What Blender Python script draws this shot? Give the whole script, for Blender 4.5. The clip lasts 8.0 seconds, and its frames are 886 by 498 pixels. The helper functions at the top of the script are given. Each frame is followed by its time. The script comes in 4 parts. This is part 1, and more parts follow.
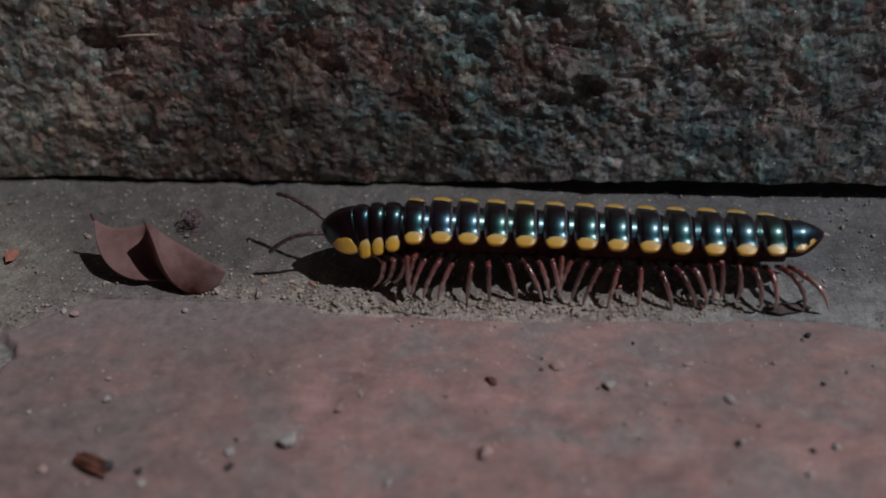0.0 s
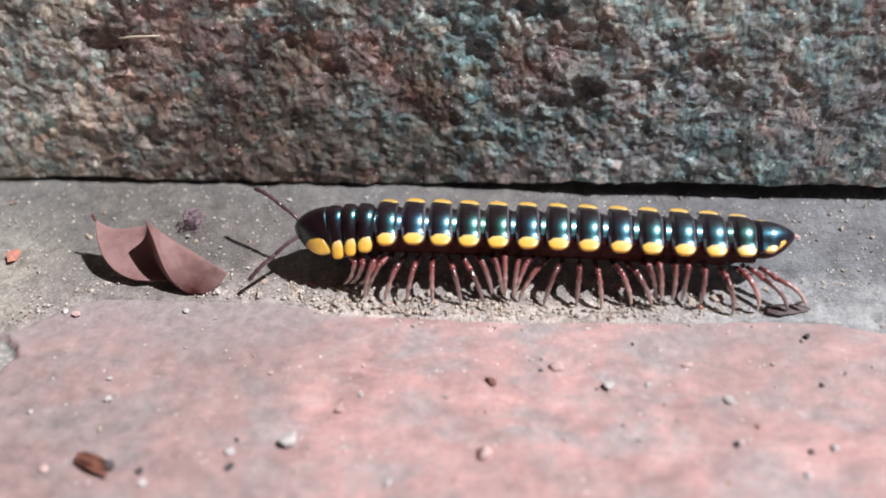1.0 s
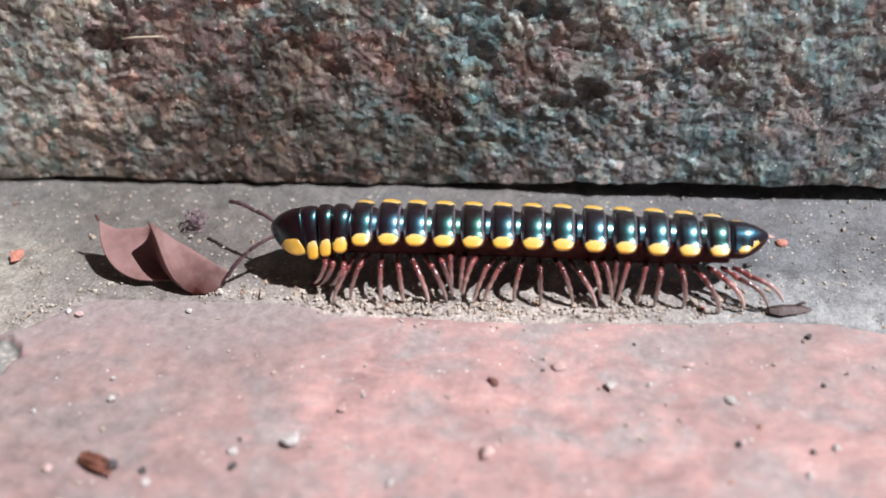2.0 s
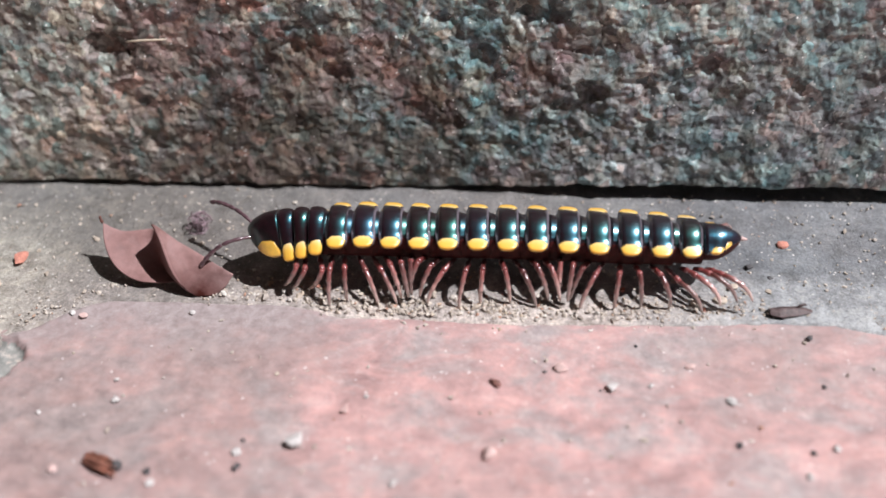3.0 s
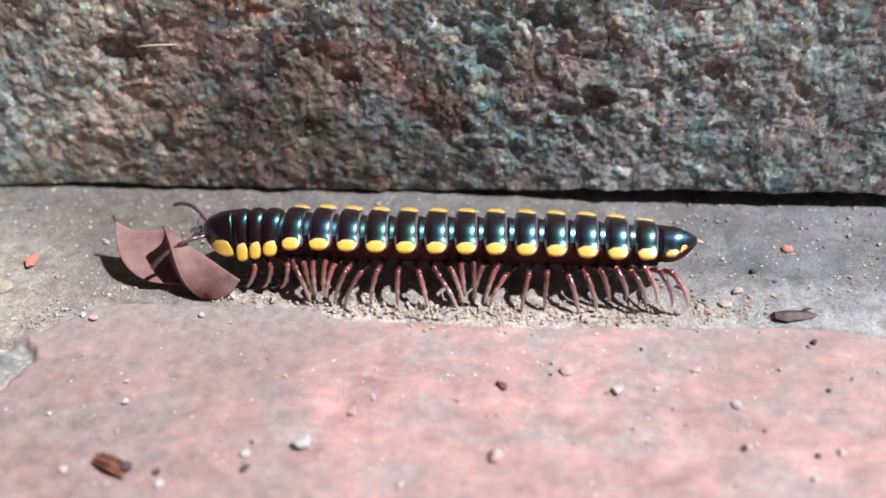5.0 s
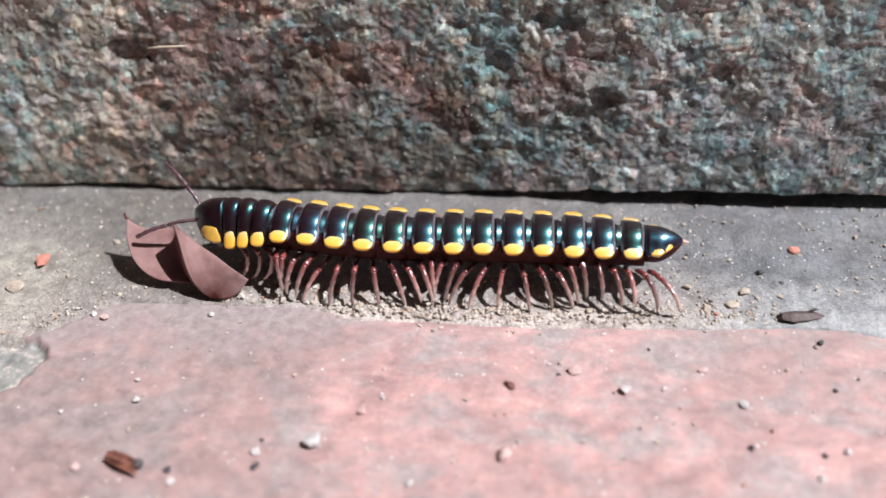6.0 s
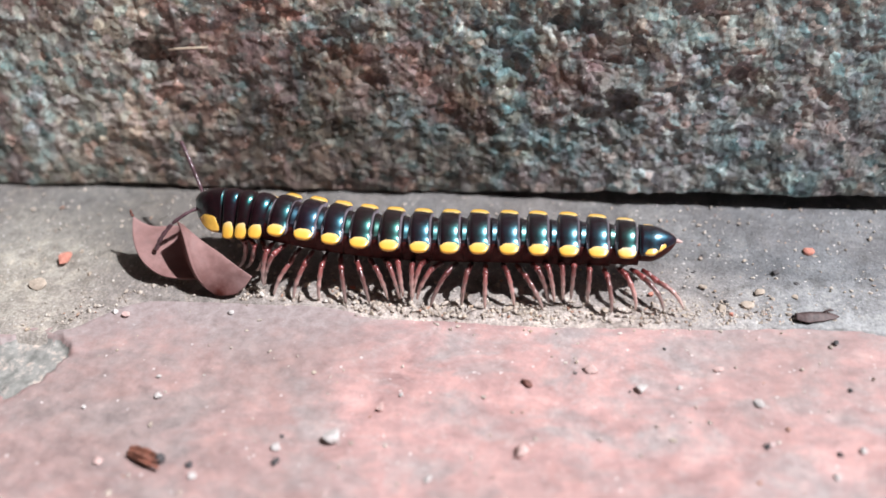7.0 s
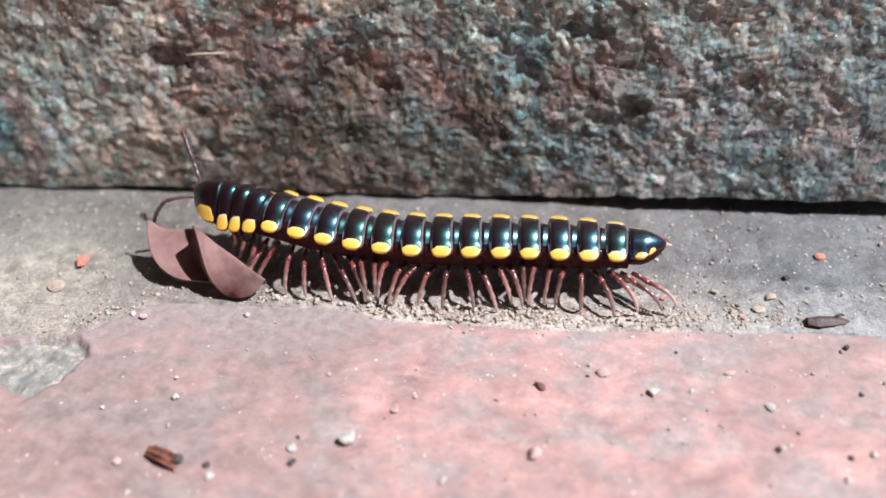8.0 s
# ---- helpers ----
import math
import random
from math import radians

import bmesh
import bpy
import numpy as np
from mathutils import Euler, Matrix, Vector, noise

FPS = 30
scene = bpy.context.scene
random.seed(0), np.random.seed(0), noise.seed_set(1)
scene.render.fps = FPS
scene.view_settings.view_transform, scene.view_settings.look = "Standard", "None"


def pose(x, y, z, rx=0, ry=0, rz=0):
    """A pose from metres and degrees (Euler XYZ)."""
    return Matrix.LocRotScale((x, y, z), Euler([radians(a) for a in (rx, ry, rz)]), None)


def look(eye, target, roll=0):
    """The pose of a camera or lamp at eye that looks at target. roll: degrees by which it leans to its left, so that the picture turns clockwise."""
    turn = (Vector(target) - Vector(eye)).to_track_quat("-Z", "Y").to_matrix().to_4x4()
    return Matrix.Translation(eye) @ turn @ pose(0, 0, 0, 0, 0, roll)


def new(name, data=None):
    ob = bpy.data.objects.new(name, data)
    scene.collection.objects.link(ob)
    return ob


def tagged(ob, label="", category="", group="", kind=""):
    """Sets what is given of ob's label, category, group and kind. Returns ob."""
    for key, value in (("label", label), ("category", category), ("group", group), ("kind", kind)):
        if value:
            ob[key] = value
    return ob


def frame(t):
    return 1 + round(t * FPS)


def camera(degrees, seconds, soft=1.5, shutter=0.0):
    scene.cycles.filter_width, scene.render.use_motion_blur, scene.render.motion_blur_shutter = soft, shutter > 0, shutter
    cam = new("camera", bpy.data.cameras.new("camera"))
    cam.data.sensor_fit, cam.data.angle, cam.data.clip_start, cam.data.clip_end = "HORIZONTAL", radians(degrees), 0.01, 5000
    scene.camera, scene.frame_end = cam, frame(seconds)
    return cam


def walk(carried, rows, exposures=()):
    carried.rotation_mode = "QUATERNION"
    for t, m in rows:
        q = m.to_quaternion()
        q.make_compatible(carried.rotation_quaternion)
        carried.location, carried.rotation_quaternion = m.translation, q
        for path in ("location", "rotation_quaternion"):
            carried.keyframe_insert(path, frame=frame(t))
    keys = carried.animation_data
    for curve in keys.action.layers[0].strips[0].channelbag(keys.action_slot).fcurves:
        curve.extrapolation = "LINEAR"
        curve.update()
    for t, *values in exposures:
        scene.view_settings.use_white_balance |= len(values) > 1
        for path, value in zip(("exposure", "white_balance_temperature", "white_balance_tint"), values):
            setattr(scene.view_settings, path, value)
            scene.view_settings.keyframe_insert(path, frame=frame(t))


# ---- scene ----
MM = 0.001

# ---- camera and its path ----
cam = camera(50.0, 8.0, soft=1.6)
walk(cam, [
    (0.0, look((0.00896, -0.06087, 0.06307), (0.00400, 0.00250, 0.00663), -1.95)),
    (0.5, look((0.00902, -0.06100, 0.06308), (0.00402, 0.00244, 0.00673), -1.91)),
    (1.0, look((0.00913, -0.06106, 0.06330), (0.00402, 0.00233, 0.00690), -1.96)),
    (1.5, look((0.00910, -0.06108, 0.06333), (0.00392, 0.00229, 0.00692), -1.97)),
    (3.0, look((0.00898, -0.06153, 0.06370), (0.00363, 0.00199, 0.00747), -2.04)),
    (3.5, look((0.00894, -0.06161, 0.06372), (0.00357, 0.00198, 0.00757), -2.03)),
    (4.0, look((0.00885, -0.06170, 0.06379), (0.00348, 0.00196, 0.00772), -1.99)),
    (4.5, look((0.00887, -0.06187, 0.06402), (0.00328, 0.00178, 0.00797), -2.10)),
    (6.0, look((0.00844, -0.06265, 0.06443), (0.00230, 0.00116, 0.00861), -2.26)),
    (6.5, look((0.00801, -0.06312, 0.06458), (0.00154, 0.00074, 0.00885), -2.36)),
    (7.0, look((0.00764, -0.06367, 0.06479), (0.00075, 0.00029, 0.00923), -2.46)),
    (7.5, look((0.00737, -0.06422, 0.06518), (0.00010, -0.00013, 0.00982), -2.52)),
    (8.0, look((0.00703, -0.06448, 0.06543), (-0.00047, -0.00033, 0.01017), -2.60)),
], exposures=[
    (0.0, -1.9, 6130, 12), (0.2, -1.25, 6130, 12), (0.4, -0.82, 6130, 12), (0.6, -0.36, 6130, 12), (0.8, 0.02, 6130, 12), (1.0, 0.14, 6130, 12), (2.0, 0.18, 6130, 12), (4.0, 0.24, 6130, 12), (8.0, 0.35, 6130, 12),
])
cam.data.dof.use_dof = True
cam.data.dof.focus_distance = 0.0925
cam.data.dof.aperture_fstop = 14.0

# ---- world and sun ----
SUN_WAY = Vector((0.64, -0.07, 1.0)).normalized()      # towards the sun
world = bpy.data.worlds.new("sky")
scene.world = world
world.use_nodes = True
wn = world.node_tree
sky = wn.nodes.new("ShaderNodeTexSky")
sky.sky_type = "NISHITA"
sky.sun_disc = False
sky.sun_elevation = math.asin(SUN_WAY.z)
sky.sun_rotation = math.atan2(SUN_WAY.x, SUN_WAY.y)
wn.links.new(sky.outputs["Color"], wn.nodes["Background"].inputs["Color"])
wn.nodes["Background"].inputs["Strength"].default_value = 0.027

sun = new("sun", bpy.data.lights.new("sun", "SUN"))
sun.data.energy = 5.0
sun.data.angle = radians(1.5)
sun.data.color = (1.0, 0.985, 0.96)
sun.matrix_world = look(SUN_WAY * 2.0, (0, 0, 0))


# ---- materials ----
class Nodes:
    """Short hand for building a node material with object coordinates."""

    def __init__(self, name):
        self.mat = bpy.data.materials.new(name)
        self.mat.use_nodes = True
        self.tree = self.mat.node_tree
        self.bsdf = self.tree.nodes["Principled BSDF"]
        self.coord = self.tree.nodes.new("ShaderNodeTexCoord").outputs["Object"]

    def add(self, kind, **inputs):
        node = self.tree.nodes.new(kind)
        for key, value in inputs.items():
            self.put(node, key, value)
        return node

    def put(self, node, key, value):
        socket = node.inputs[key if not key.startswith("i_") else int(key[2:])]
        if isinstance(value, bpy.types.NodeSocket):
            self.tree.links.new(value, socket)
        else:
            socket.default_value = value

    def drawn_out(self, x, y, z):
        """The object coordinates, squeezed along each axis, so that patterns stretch there."""
        n = self.add("ShaderNodeVectorMath", i_0=self.coord)
        n.operation = "MULTIPLY"
        n.inputs[1].default_value = (x, y, z)
        return n.outputs["Vector"]

    def noise(self, size_mm, detail=4.0, rough=0.55, distort=0.0, along=None):
        n = self.add("ShaderNodeTexNoise", Vector=along or self.coord, Scale=1000.0 / size_mm, Detail=detail, Roughness=rough, Distortion=distort)
        return n.outputs["Fac"]

    def cells(self, size_mm, out="Distance", feature="F1"):
        n = self.add("ShaderNodeTexVoronoi", Vector=self.coord, Scale=1000.0 / size_mm)
        n.feature = feature
        return n.outputs[out]

    def ramp(self, fac, stops):
        n = self.add("ShaderNodeValToRGB", Fac=fac)
        ramp = n.color_ramp
        while len(ramp.elements) < len(stops):
            ramp.elements.new(0.5)
        for e, (at, c) in zip(ramp.elements, stops):
            e.position = at
            e.color = (*c, 1.0) if isinstance(c, tuple) else (c, c, c, 1.0)
        return n.outputs["Color"]

    def mix(self, fac, a, b, blend="MIX"):
        n = self.tree.nodes.new("ShaderNodeMix")
        n.data_type = "RGBA"
        n.blend_type = blend
        for socket, value in ((n.inputs[0], fac), (n.inputs[6], a), (n.inputs[7], b)):
            if isinstance(value, bpy.types.NodeSocket):
                self.tree.links.new(value, socket)
            elif isinstance(value, tuple):
                socket.default_value = (*value, 1.0)
            else:
                socket.default_value = value
        return n.outputs[2]

    def math(self, op, a, b=0.0):
        n = self.tree.nodes.new("ShaderNodeMath")
        n.operation = op
        for socket, value in zip(n.inputs, (a, b)):
            if isinstance(value, bpy.types.NodeSocket):
                self.tree.links.new(value, socket)
            else:
                socket.default_value = value
        return n.outputs[0]

    def spot(self, centre_mm, radius_mm, soft=0.5):
        """1 inside a blotch round a place, falling to 0 at the radius, with a ragged rim."""
        n = self.add("ShaderNodeVectorMath", i_0=self.coord)
        n.operation = "DISTANCE"
        n.inputs[1].default_value = [c * MM for c in centre_mm]
        ragged = self.math("ADD", self.math("DIVIDE", n.outputs["Value"], radius_mm * MM), self.math("MULTIPLY", self.math("SUBTRACT", self.noise(radius_mm * 0.5), 0.5), 0.9))
        return self.ramp(ragged, [(1.0 - soft, 1.0), (1.0, 0.0)])

    def bump(self, height, depth_mm, strength=1.0):
        n = self.add("ShaderNodeBump", Height=height, Distance=depth_mm * MM, Strength=strength)
        self.tree.links.new(n.outputs["Normal"], self.bsdf.inputs["Normal"])

    def finish(self, color=None, rough=None, **more):
        if color is not None:
            self.put(self.bsdf, "Base Color", color if isinstance(color, bpy.types.NodeSocket) else (*color, 1.0))
        if rough is not None:
            self.put(self.bsdf, "Roughness", rough)
        for key, value in more.items():
            self.put(self.bsdf, key.replace("_", " "), value)
        return self.mat


def stone_material():
    n = Nodes("rough_stone")
    flat = n.drawn_out(1.0, 1.0, 0.85)
    pick = n.noise(3.4, 6, 0.66, 0.8, flat)
    base = n.ramp(pick, [(0.30, (0.045, 0.042, 0.036)), (0.41, (0.14, 0.13, 0.11)), (0.50, (0.26, 0.25, 0.215)), (0.58, (0.37, 0.355, 0.305)), (0.70, (0.60, 0.58, 0.52))])
    teal = n.ramp(n.noise(6.0, 6, 0.68, 0.4, flat), [(0.47, 0.0), (0.56, 0.7)])
    base = n.mix(teal, base, n.ramp(n.noise(1.3, 4, 0.6), [(0.35, (0.05, 0.115, 0.135)), (0.65, (0.24, 0.39, 0.41))]))
    rust = n.ramp(n.noise(6.5, 4, 0.6, 0.5), [(0.50, 0.0), (0.58, 0.7)])
    base = n.mix(rust, base, n.ramp(n.noise(1.4, 4, 0.6), [(0.35, (0.12, 0.060, 0.055)), (0.65, (0.34, 0.21, 0.19))]))
    ochre = n.ramp(n.noise(5.0, 4, 0.6, 0.3), [(0.58, 0.0), (0.68, 0.5)])
    base = n.mix(ochre, base, (0.36, 0.30, 0.20))
    cool = n.ramp(n.noise(30.0, 2), [(0.42, 0.0), (0.62, 0.7)])
    base = n.mix(cool, n.mix(1.0, base, (1.08, 1.0, 0.92), "MULTIPLY"), n.mix(1.0, base, (0.80, 0.98, 1.02), "MULTIPLY"))
    # Stone blotches and stains; the near-black one at x 17.8 paints the pit's shade.
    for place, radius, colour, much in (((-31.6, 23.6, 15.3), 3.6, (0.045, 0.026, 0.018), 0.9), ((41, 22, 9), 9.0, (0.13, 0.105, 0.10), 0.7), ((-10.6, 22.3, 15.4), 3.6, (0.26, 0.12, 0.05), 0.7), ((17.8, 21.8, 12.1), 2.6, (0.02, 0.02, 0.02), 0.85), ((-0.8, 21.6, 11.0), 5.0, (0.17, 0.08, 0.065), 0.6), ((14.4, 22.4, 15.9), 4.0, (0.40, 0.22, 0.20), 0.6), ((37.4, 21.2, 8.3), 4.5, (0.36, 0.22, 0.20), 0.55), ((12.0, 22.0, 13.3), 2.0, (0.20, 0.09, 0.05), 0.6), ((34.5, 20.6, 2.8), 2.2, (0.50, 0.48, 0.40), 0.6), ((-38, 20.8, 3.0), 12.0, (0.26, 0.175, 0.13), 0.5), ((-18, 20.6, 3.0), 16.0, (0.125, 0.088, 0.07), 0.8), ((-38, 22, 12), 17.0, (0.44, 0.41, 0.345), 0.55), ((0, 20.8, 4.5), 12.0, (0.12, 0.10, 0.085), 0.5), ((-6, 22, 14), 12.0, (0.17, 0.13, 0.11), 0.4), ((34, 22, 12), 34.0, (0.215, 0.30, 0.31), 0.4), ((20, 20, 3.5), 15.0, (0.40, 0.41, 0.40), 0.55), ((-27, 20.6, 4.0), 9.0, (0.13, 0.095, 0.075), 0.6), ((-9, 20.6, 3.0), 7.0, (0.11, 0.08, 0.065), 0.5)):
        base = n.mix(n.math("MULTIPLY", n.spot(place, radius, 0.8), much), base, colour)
    base = n.mix(0.85, base, n.ramp(n.noise(11.0, 3, 0.6), [(0.34, 0.70), (0.5, 1.12), (0.68, 1.38)]), "MULTIPLY")
    base = n.mix(0.85, base, n.ramp(n.noise(1.5, 4, 0.6, 0.5), [(0.36, 0.35), (0.47, 1.0), (0.60, 1.05), (0.70, 1.7)]), "MULTIPLY")
    bent = n.add("ShaderNodeVectorMath", i_0=n.coord)
    bent.operation = "MULTIPLY_ADD"
    bent.inputs[1].default_value = (1, 1, 1)
    shift = n.add("ShaderNodeVectorMath", i_0=n.add("ShaderNodeTexNoise", Vector=n.coord, Scale=900.0, Detail=3.0).outputs["Color"])
    shift.operation = "SCALE"
    shift.inputs["Scale"].default_value = 0.0012
    n.tree.links.new(shift.outputs["Vector"], bent.inputs[2])
    crystal = n.add("ShaderNodeTexVoronoi", Vector=bent.outputs["Vector"], Scale=1000.0 / 1.1).outputs["Color"]
    tone = n.add("ShaderNodeSeparateColor", Color=crystal)
    base = n.mix(0.8, base, n.ramp(tone.outputs["Red"], [(0.0, 0.38), (0.3, 0.78), (0.65, 1.08), (0.9, 1.5), (1.0, 2.0)]), "MULTIPLY")
    tinge = n.ramp(tone.outputs["Green"], [(0.0, (0.76, 1.03, 1.10)), (0.3, (1.0, 1.0, 1.0)), (0.55, (1.05, 0.97, 1.07)), (0.78, (1.0, 0.99, 0.93)), (1.0, (1.22, 0.92, 0.88))])
    base = n.mix(0.9, base, tinge, "MULTIPLY")
    grain = n.ramp(n.noise(0.5, 4, 0.7), [(0.3, 0.5), (0.5, 1.0), (0.75, 1.4)])
    base = n.mix(0.7, base, grain, "MULTIPLY")
    # Tiny white flecks: the stone's bright glints, painted into its colour.
    glint_fleck = n.ramp(n.cells(0.8), [(0.08, 1.0), (0.16, 0.0)])
    base = n.mix(n.math("MULTIPLY", glint_fleck, n.ramp(n.noise(1.6, 2), [(0.46, 0.0), (0.52, 1.0)])), base, (0.80, 0.78, 0.74))
    n.bump(n.noise(0.5, 5, 0.7), 0.16, 0.8)
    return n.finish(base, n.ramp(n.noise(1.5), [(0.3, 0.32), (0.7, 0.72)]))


def cement_material():
    n = Nodes("dusty_cement")
    base = n.ramp(n.noise(7.0, 6, 0.65, 0.3), [(0.3, (0.130, 0.125, 0.126)), (0.5, (0.188, 0.181, 0.180)), (0.72, (0.268, 0.258, 0.252))])
    brown = n.ramp(n.noise(16.0, 3), [(0.42, 0.0), (0.62, 0.5)])
    base = n.mix(brown, base, (0.20, 0.17, 0.157))
    base = n.mix(n.math("MULTIPLY", n.spot((-34, 15, 0), 26.0, 0.9), 0.6), base, n.ramp(n.noise(3.0, 5, 0.7), [(0.35, (0.12, 0.109, 0.095)), (0.65, (0.215, 0.198, 0.172))]))
    base = n.mix(n.math("MULTIPLY", n.spot((-23, 9, 0), 17.0, 0.9), 0.5), base, n.ramp(n.noise(2.0, 5, 0.7), [(0.35, (0.105, 0.088, 0.08)), (0.65, (0.175, 0.15, 0.135))]))
    # pale dust that gathered along the joint with the red floor
    along = n.add("ShaderNodeSeparateXYZ", Vector=n.coord).outputs["Y"]
    far = n.math("ADD", n.math("MULTIPLY", along, 1000.0), n.math("MULTIPLY", n.noise(3.5, 5, 0.65), -12.0))
    dust = n.ramp(n.math("ADD", n.math("MULTIPLY", far, 0.08), 0.5), [(0.05, 0.9), (0.32, 0.5), (0.75, 0.0)])
    right = n.ramp(n.math("MULTIPLY", n.add("ShaderNodeSeparateXYZ", Vector=n.coord).outputs["X"], 25.0), [(0.45, 0.0), (0.85, 1.0)])
    base = n.mix(n.math("MULTIPLY", right, 0.8), base, n.mix(1.0, base, (0.95, 1.03, 1.12), "MULTIPLY"))
    dusty = n.ramp(n.noise(1.2, 4), [(0.35, (0.42, 0.35, 0.315)), (0.65, (0.68, 0.59, 0.54))])
    dust = n.math("MULTIPLY", dust, n.ramp(n.math("ADD", n.math("MULTIPLY", n.add("ShaderNodeSeparateXYZ", Vector=n.coord).outputs["X"], 50.0), 1.2), [(0.2, 0.45), (0.7, 1.0)]))
    base = n.mix(dust, base, n.mix(right, dusty, n.ramp(n.noise(1.6, 5, 0.65), [(0.35, (0.31, 0.31, 0.315)), (0.65, (0.53, 0.53, 0.535))])))
    base = n.mix(n.math("MULTIPLY", n.spot((-45, 4, 0), 14.0, 0.8), 0.75), base, n.ramp(n.noise(2.2, 5, 0.7), [(0.35, (0.29, 0.26, 0.22)), (0.65, (0.56, 0.52, 0.45))]))
    base = n.mix(0.8, base, n.ramp(n.noise(1.7, 5, 0.7, 0.6), [(0.34, (0.68, 0.66, 0.62)), (0.5, (1.0, 1.0, 1.0)), (0.64, (1.22, 1.19, 1.12))]), "MULTIPLY")
    grain = n.ramp(n.noise(0.3, 3, 0.7), [(0.3, 0.55), (0.5, 1.0), (0.72, 1.5)])
    base = n.mix(0.6, base, grain, "MULTIPLY")
    speck = n.math("MULTIPLY", n.ramp(n.cells(0.8), [(0.10, 1.0), (0.18, 0.0)]), n.ramp(n.noise(1.4, 2), [(0.48, 0.0), (0.54, 1.0)]))
    base = n.mix(speck, base, (0.62, 0.58, 0.55))
    n.bump(n.noise(0.35, 5, 0.7), 0.20, 0.9)
    return n.finish(base, 0.75)


def red_material():
    n = Nodes("worn_red_oxide")
    wide = n.drawn_out(0.6, 1.0, 1.0)
    base = n.ramp(n.noise(3.6, 7, 0.66, 0.5, wide), [(0.3, (0.30, 0.18, 0.172)), (0.45, (0.44, 0.27, 0.255)), (0.6, (0.56, 0.335, 0.315)), (0.75, (0.66, 0.46, 0.43))])
    grey = n.ramp(n.noise(5.0, 8, 0.68, 0.5, wide), [(0.46, 0.0), (0.62, 0.8)])
    base = n.mix(grey, base, n.ramp(n.noise(2.0, 5, 0.65), [(0.35, (0.27, 0.24, 0.235)), (0.65, (0.45, 0.40, 0.39))]))
    dust = n.ramp(n.noise(1.1, 4, 0.66), [(0.55, 0.0), (0.72, 0.4)])
    base = n.mix(dust, base, (0.62, 0.51, 0.49))
    base = n.mix(0.6, base, n.ramp(n.noise(0.45, 4, 0.7), [(0.3, 0.85), (0.5, 1.0), (0.72, 1.12)]), "MULTIPLY")
    for place, radius, much in (((-30, -12, 0), 24.0, 0.7), ((-12, -19, 0), 9.0, 0.4), ((6, -21, 0), 8.0, 0.3), ((30, -5, 0), 9.0, 0.35), ((-15, -4, 0), 11.0, 0.6), ((36, -1, 0), 7.0, 0.4)):
        base = n.mix(n.math("MULTIPLY", n.spot(place, radius, 0.8), much), base, n.ramp(n.noise(1.5, 5, 0.65), [(0.35, (0.20, 0.155, 0.145)), (0.65, (0.355, 0.275, 0.26))]))
    base = n.mix(0.8, base, n.ramp(n.noise(1.6, 5, 0.66, 0.6, wide), [(0.34, (0.80, 0.81, 0.82)), (0.5, (1.0, 1.0, 1.0)), (0.66, (1.16, 1.09, 1.06))]), "MULTIPLY")
    speck = n.math("MULTIPLY", n.ramp(n.cells(1.3), [(0.06, 1.0), (0.13, 0.0)]), n.ramp(n.noise(2.6, 2), [(0.47, 0.0), (0.54, 0.85)]))
    base = n.mix(speck, base, (0.78, 0.70, 0.68))
    along = n.add("ShaderNodeSeparateXYZ", Vector=n.coord).outputs["Y"]
    rim = n.ramp(n.math("ADD", n.math("MULTIPLY", along, 130.0), n.math("MULTIPLY", n.noise(5.0, 7, 0.72), 2.0)), [(0.25, 0.0), (1.0, 0.9)])
    side = n.add("ShaderNodeSeparateXYZ", Vector=n.coord).outputs["X"]
    rim = n.math("MULTIPLY", rim, n.ramp(n.math("ADD", n.math("MULTIPLY", side, 60.0), 1.0), [(0.25, 1.0), (0.85, 0.22)]))
    base = n.mix(rim, base, n.ramp(n.noise(1.0, 5, 0.7), [(0.35, (0.255, 0.205, 0.20)), (0.65, (0.40, 0.34, 0.335))]))
    deep = n.math("MULTIPLY", n.add("ShaderNodeSeparateXYZ", Vector=n.coord).outputs["Z"], -1000.0)
    bare = n.math("MULTIPLY", n.ramp(deep, [(0.30, 0.0), (0.38, 1.0)]), n.spot((-39.8, -6.9, -0.3), 11.0, 0.2))
    base = n.mix(bare, base, n.ramp(n.noise(1.2, 5, 0.7), [(0.35, (0.19, 0.19, 0.175)), (0.55, (0.31, 0.30, 0.28)), (0.66, (0.56, 0.47, 0.41))]))
    n.bump(n.noise(0.6, 4, 0.6), 0.08, 0.7)
    return n.finish(base, 0.62)


def grain_material(name, stops, rough=0.7, island=True):
    n = Nodes(name)
    info = n.add("ShaderNodeNewGeometry").outputs["Random Per Island"] if island else n.add("ShaderNodeObjectInfo").outputs["Random"]
    base = n.ramp(info, stops)
    base = n.mix(0.6, base, n.ramp(n.noise(0.25, 3), [(0.3, 0.6), (0.7, 1.25)]), "MULTIPLY")
    n.bump(n.noise(0.2, 3), 0.05, 0.7)
    return n.finish(base, rough)


def plain_material(name, colour, rough, size_mm=0.6, spread=0.35, depth_mm=0.03, **more):
    n = Nodes(name)
    lo, hi = tuple(c * (1 - spread) for c in colour), tuple(min(1.0, c * (1 + spread)) for c in colour)
    base = n.ramp(n.noise(size_mm, 4, 0.6), [(0.3, lo), (0.7, hi)])
    n.bump(n.noise(size_mm * 0.4, 4), depth_mm, 0.5)
    return n.finish(base, rough, **more)


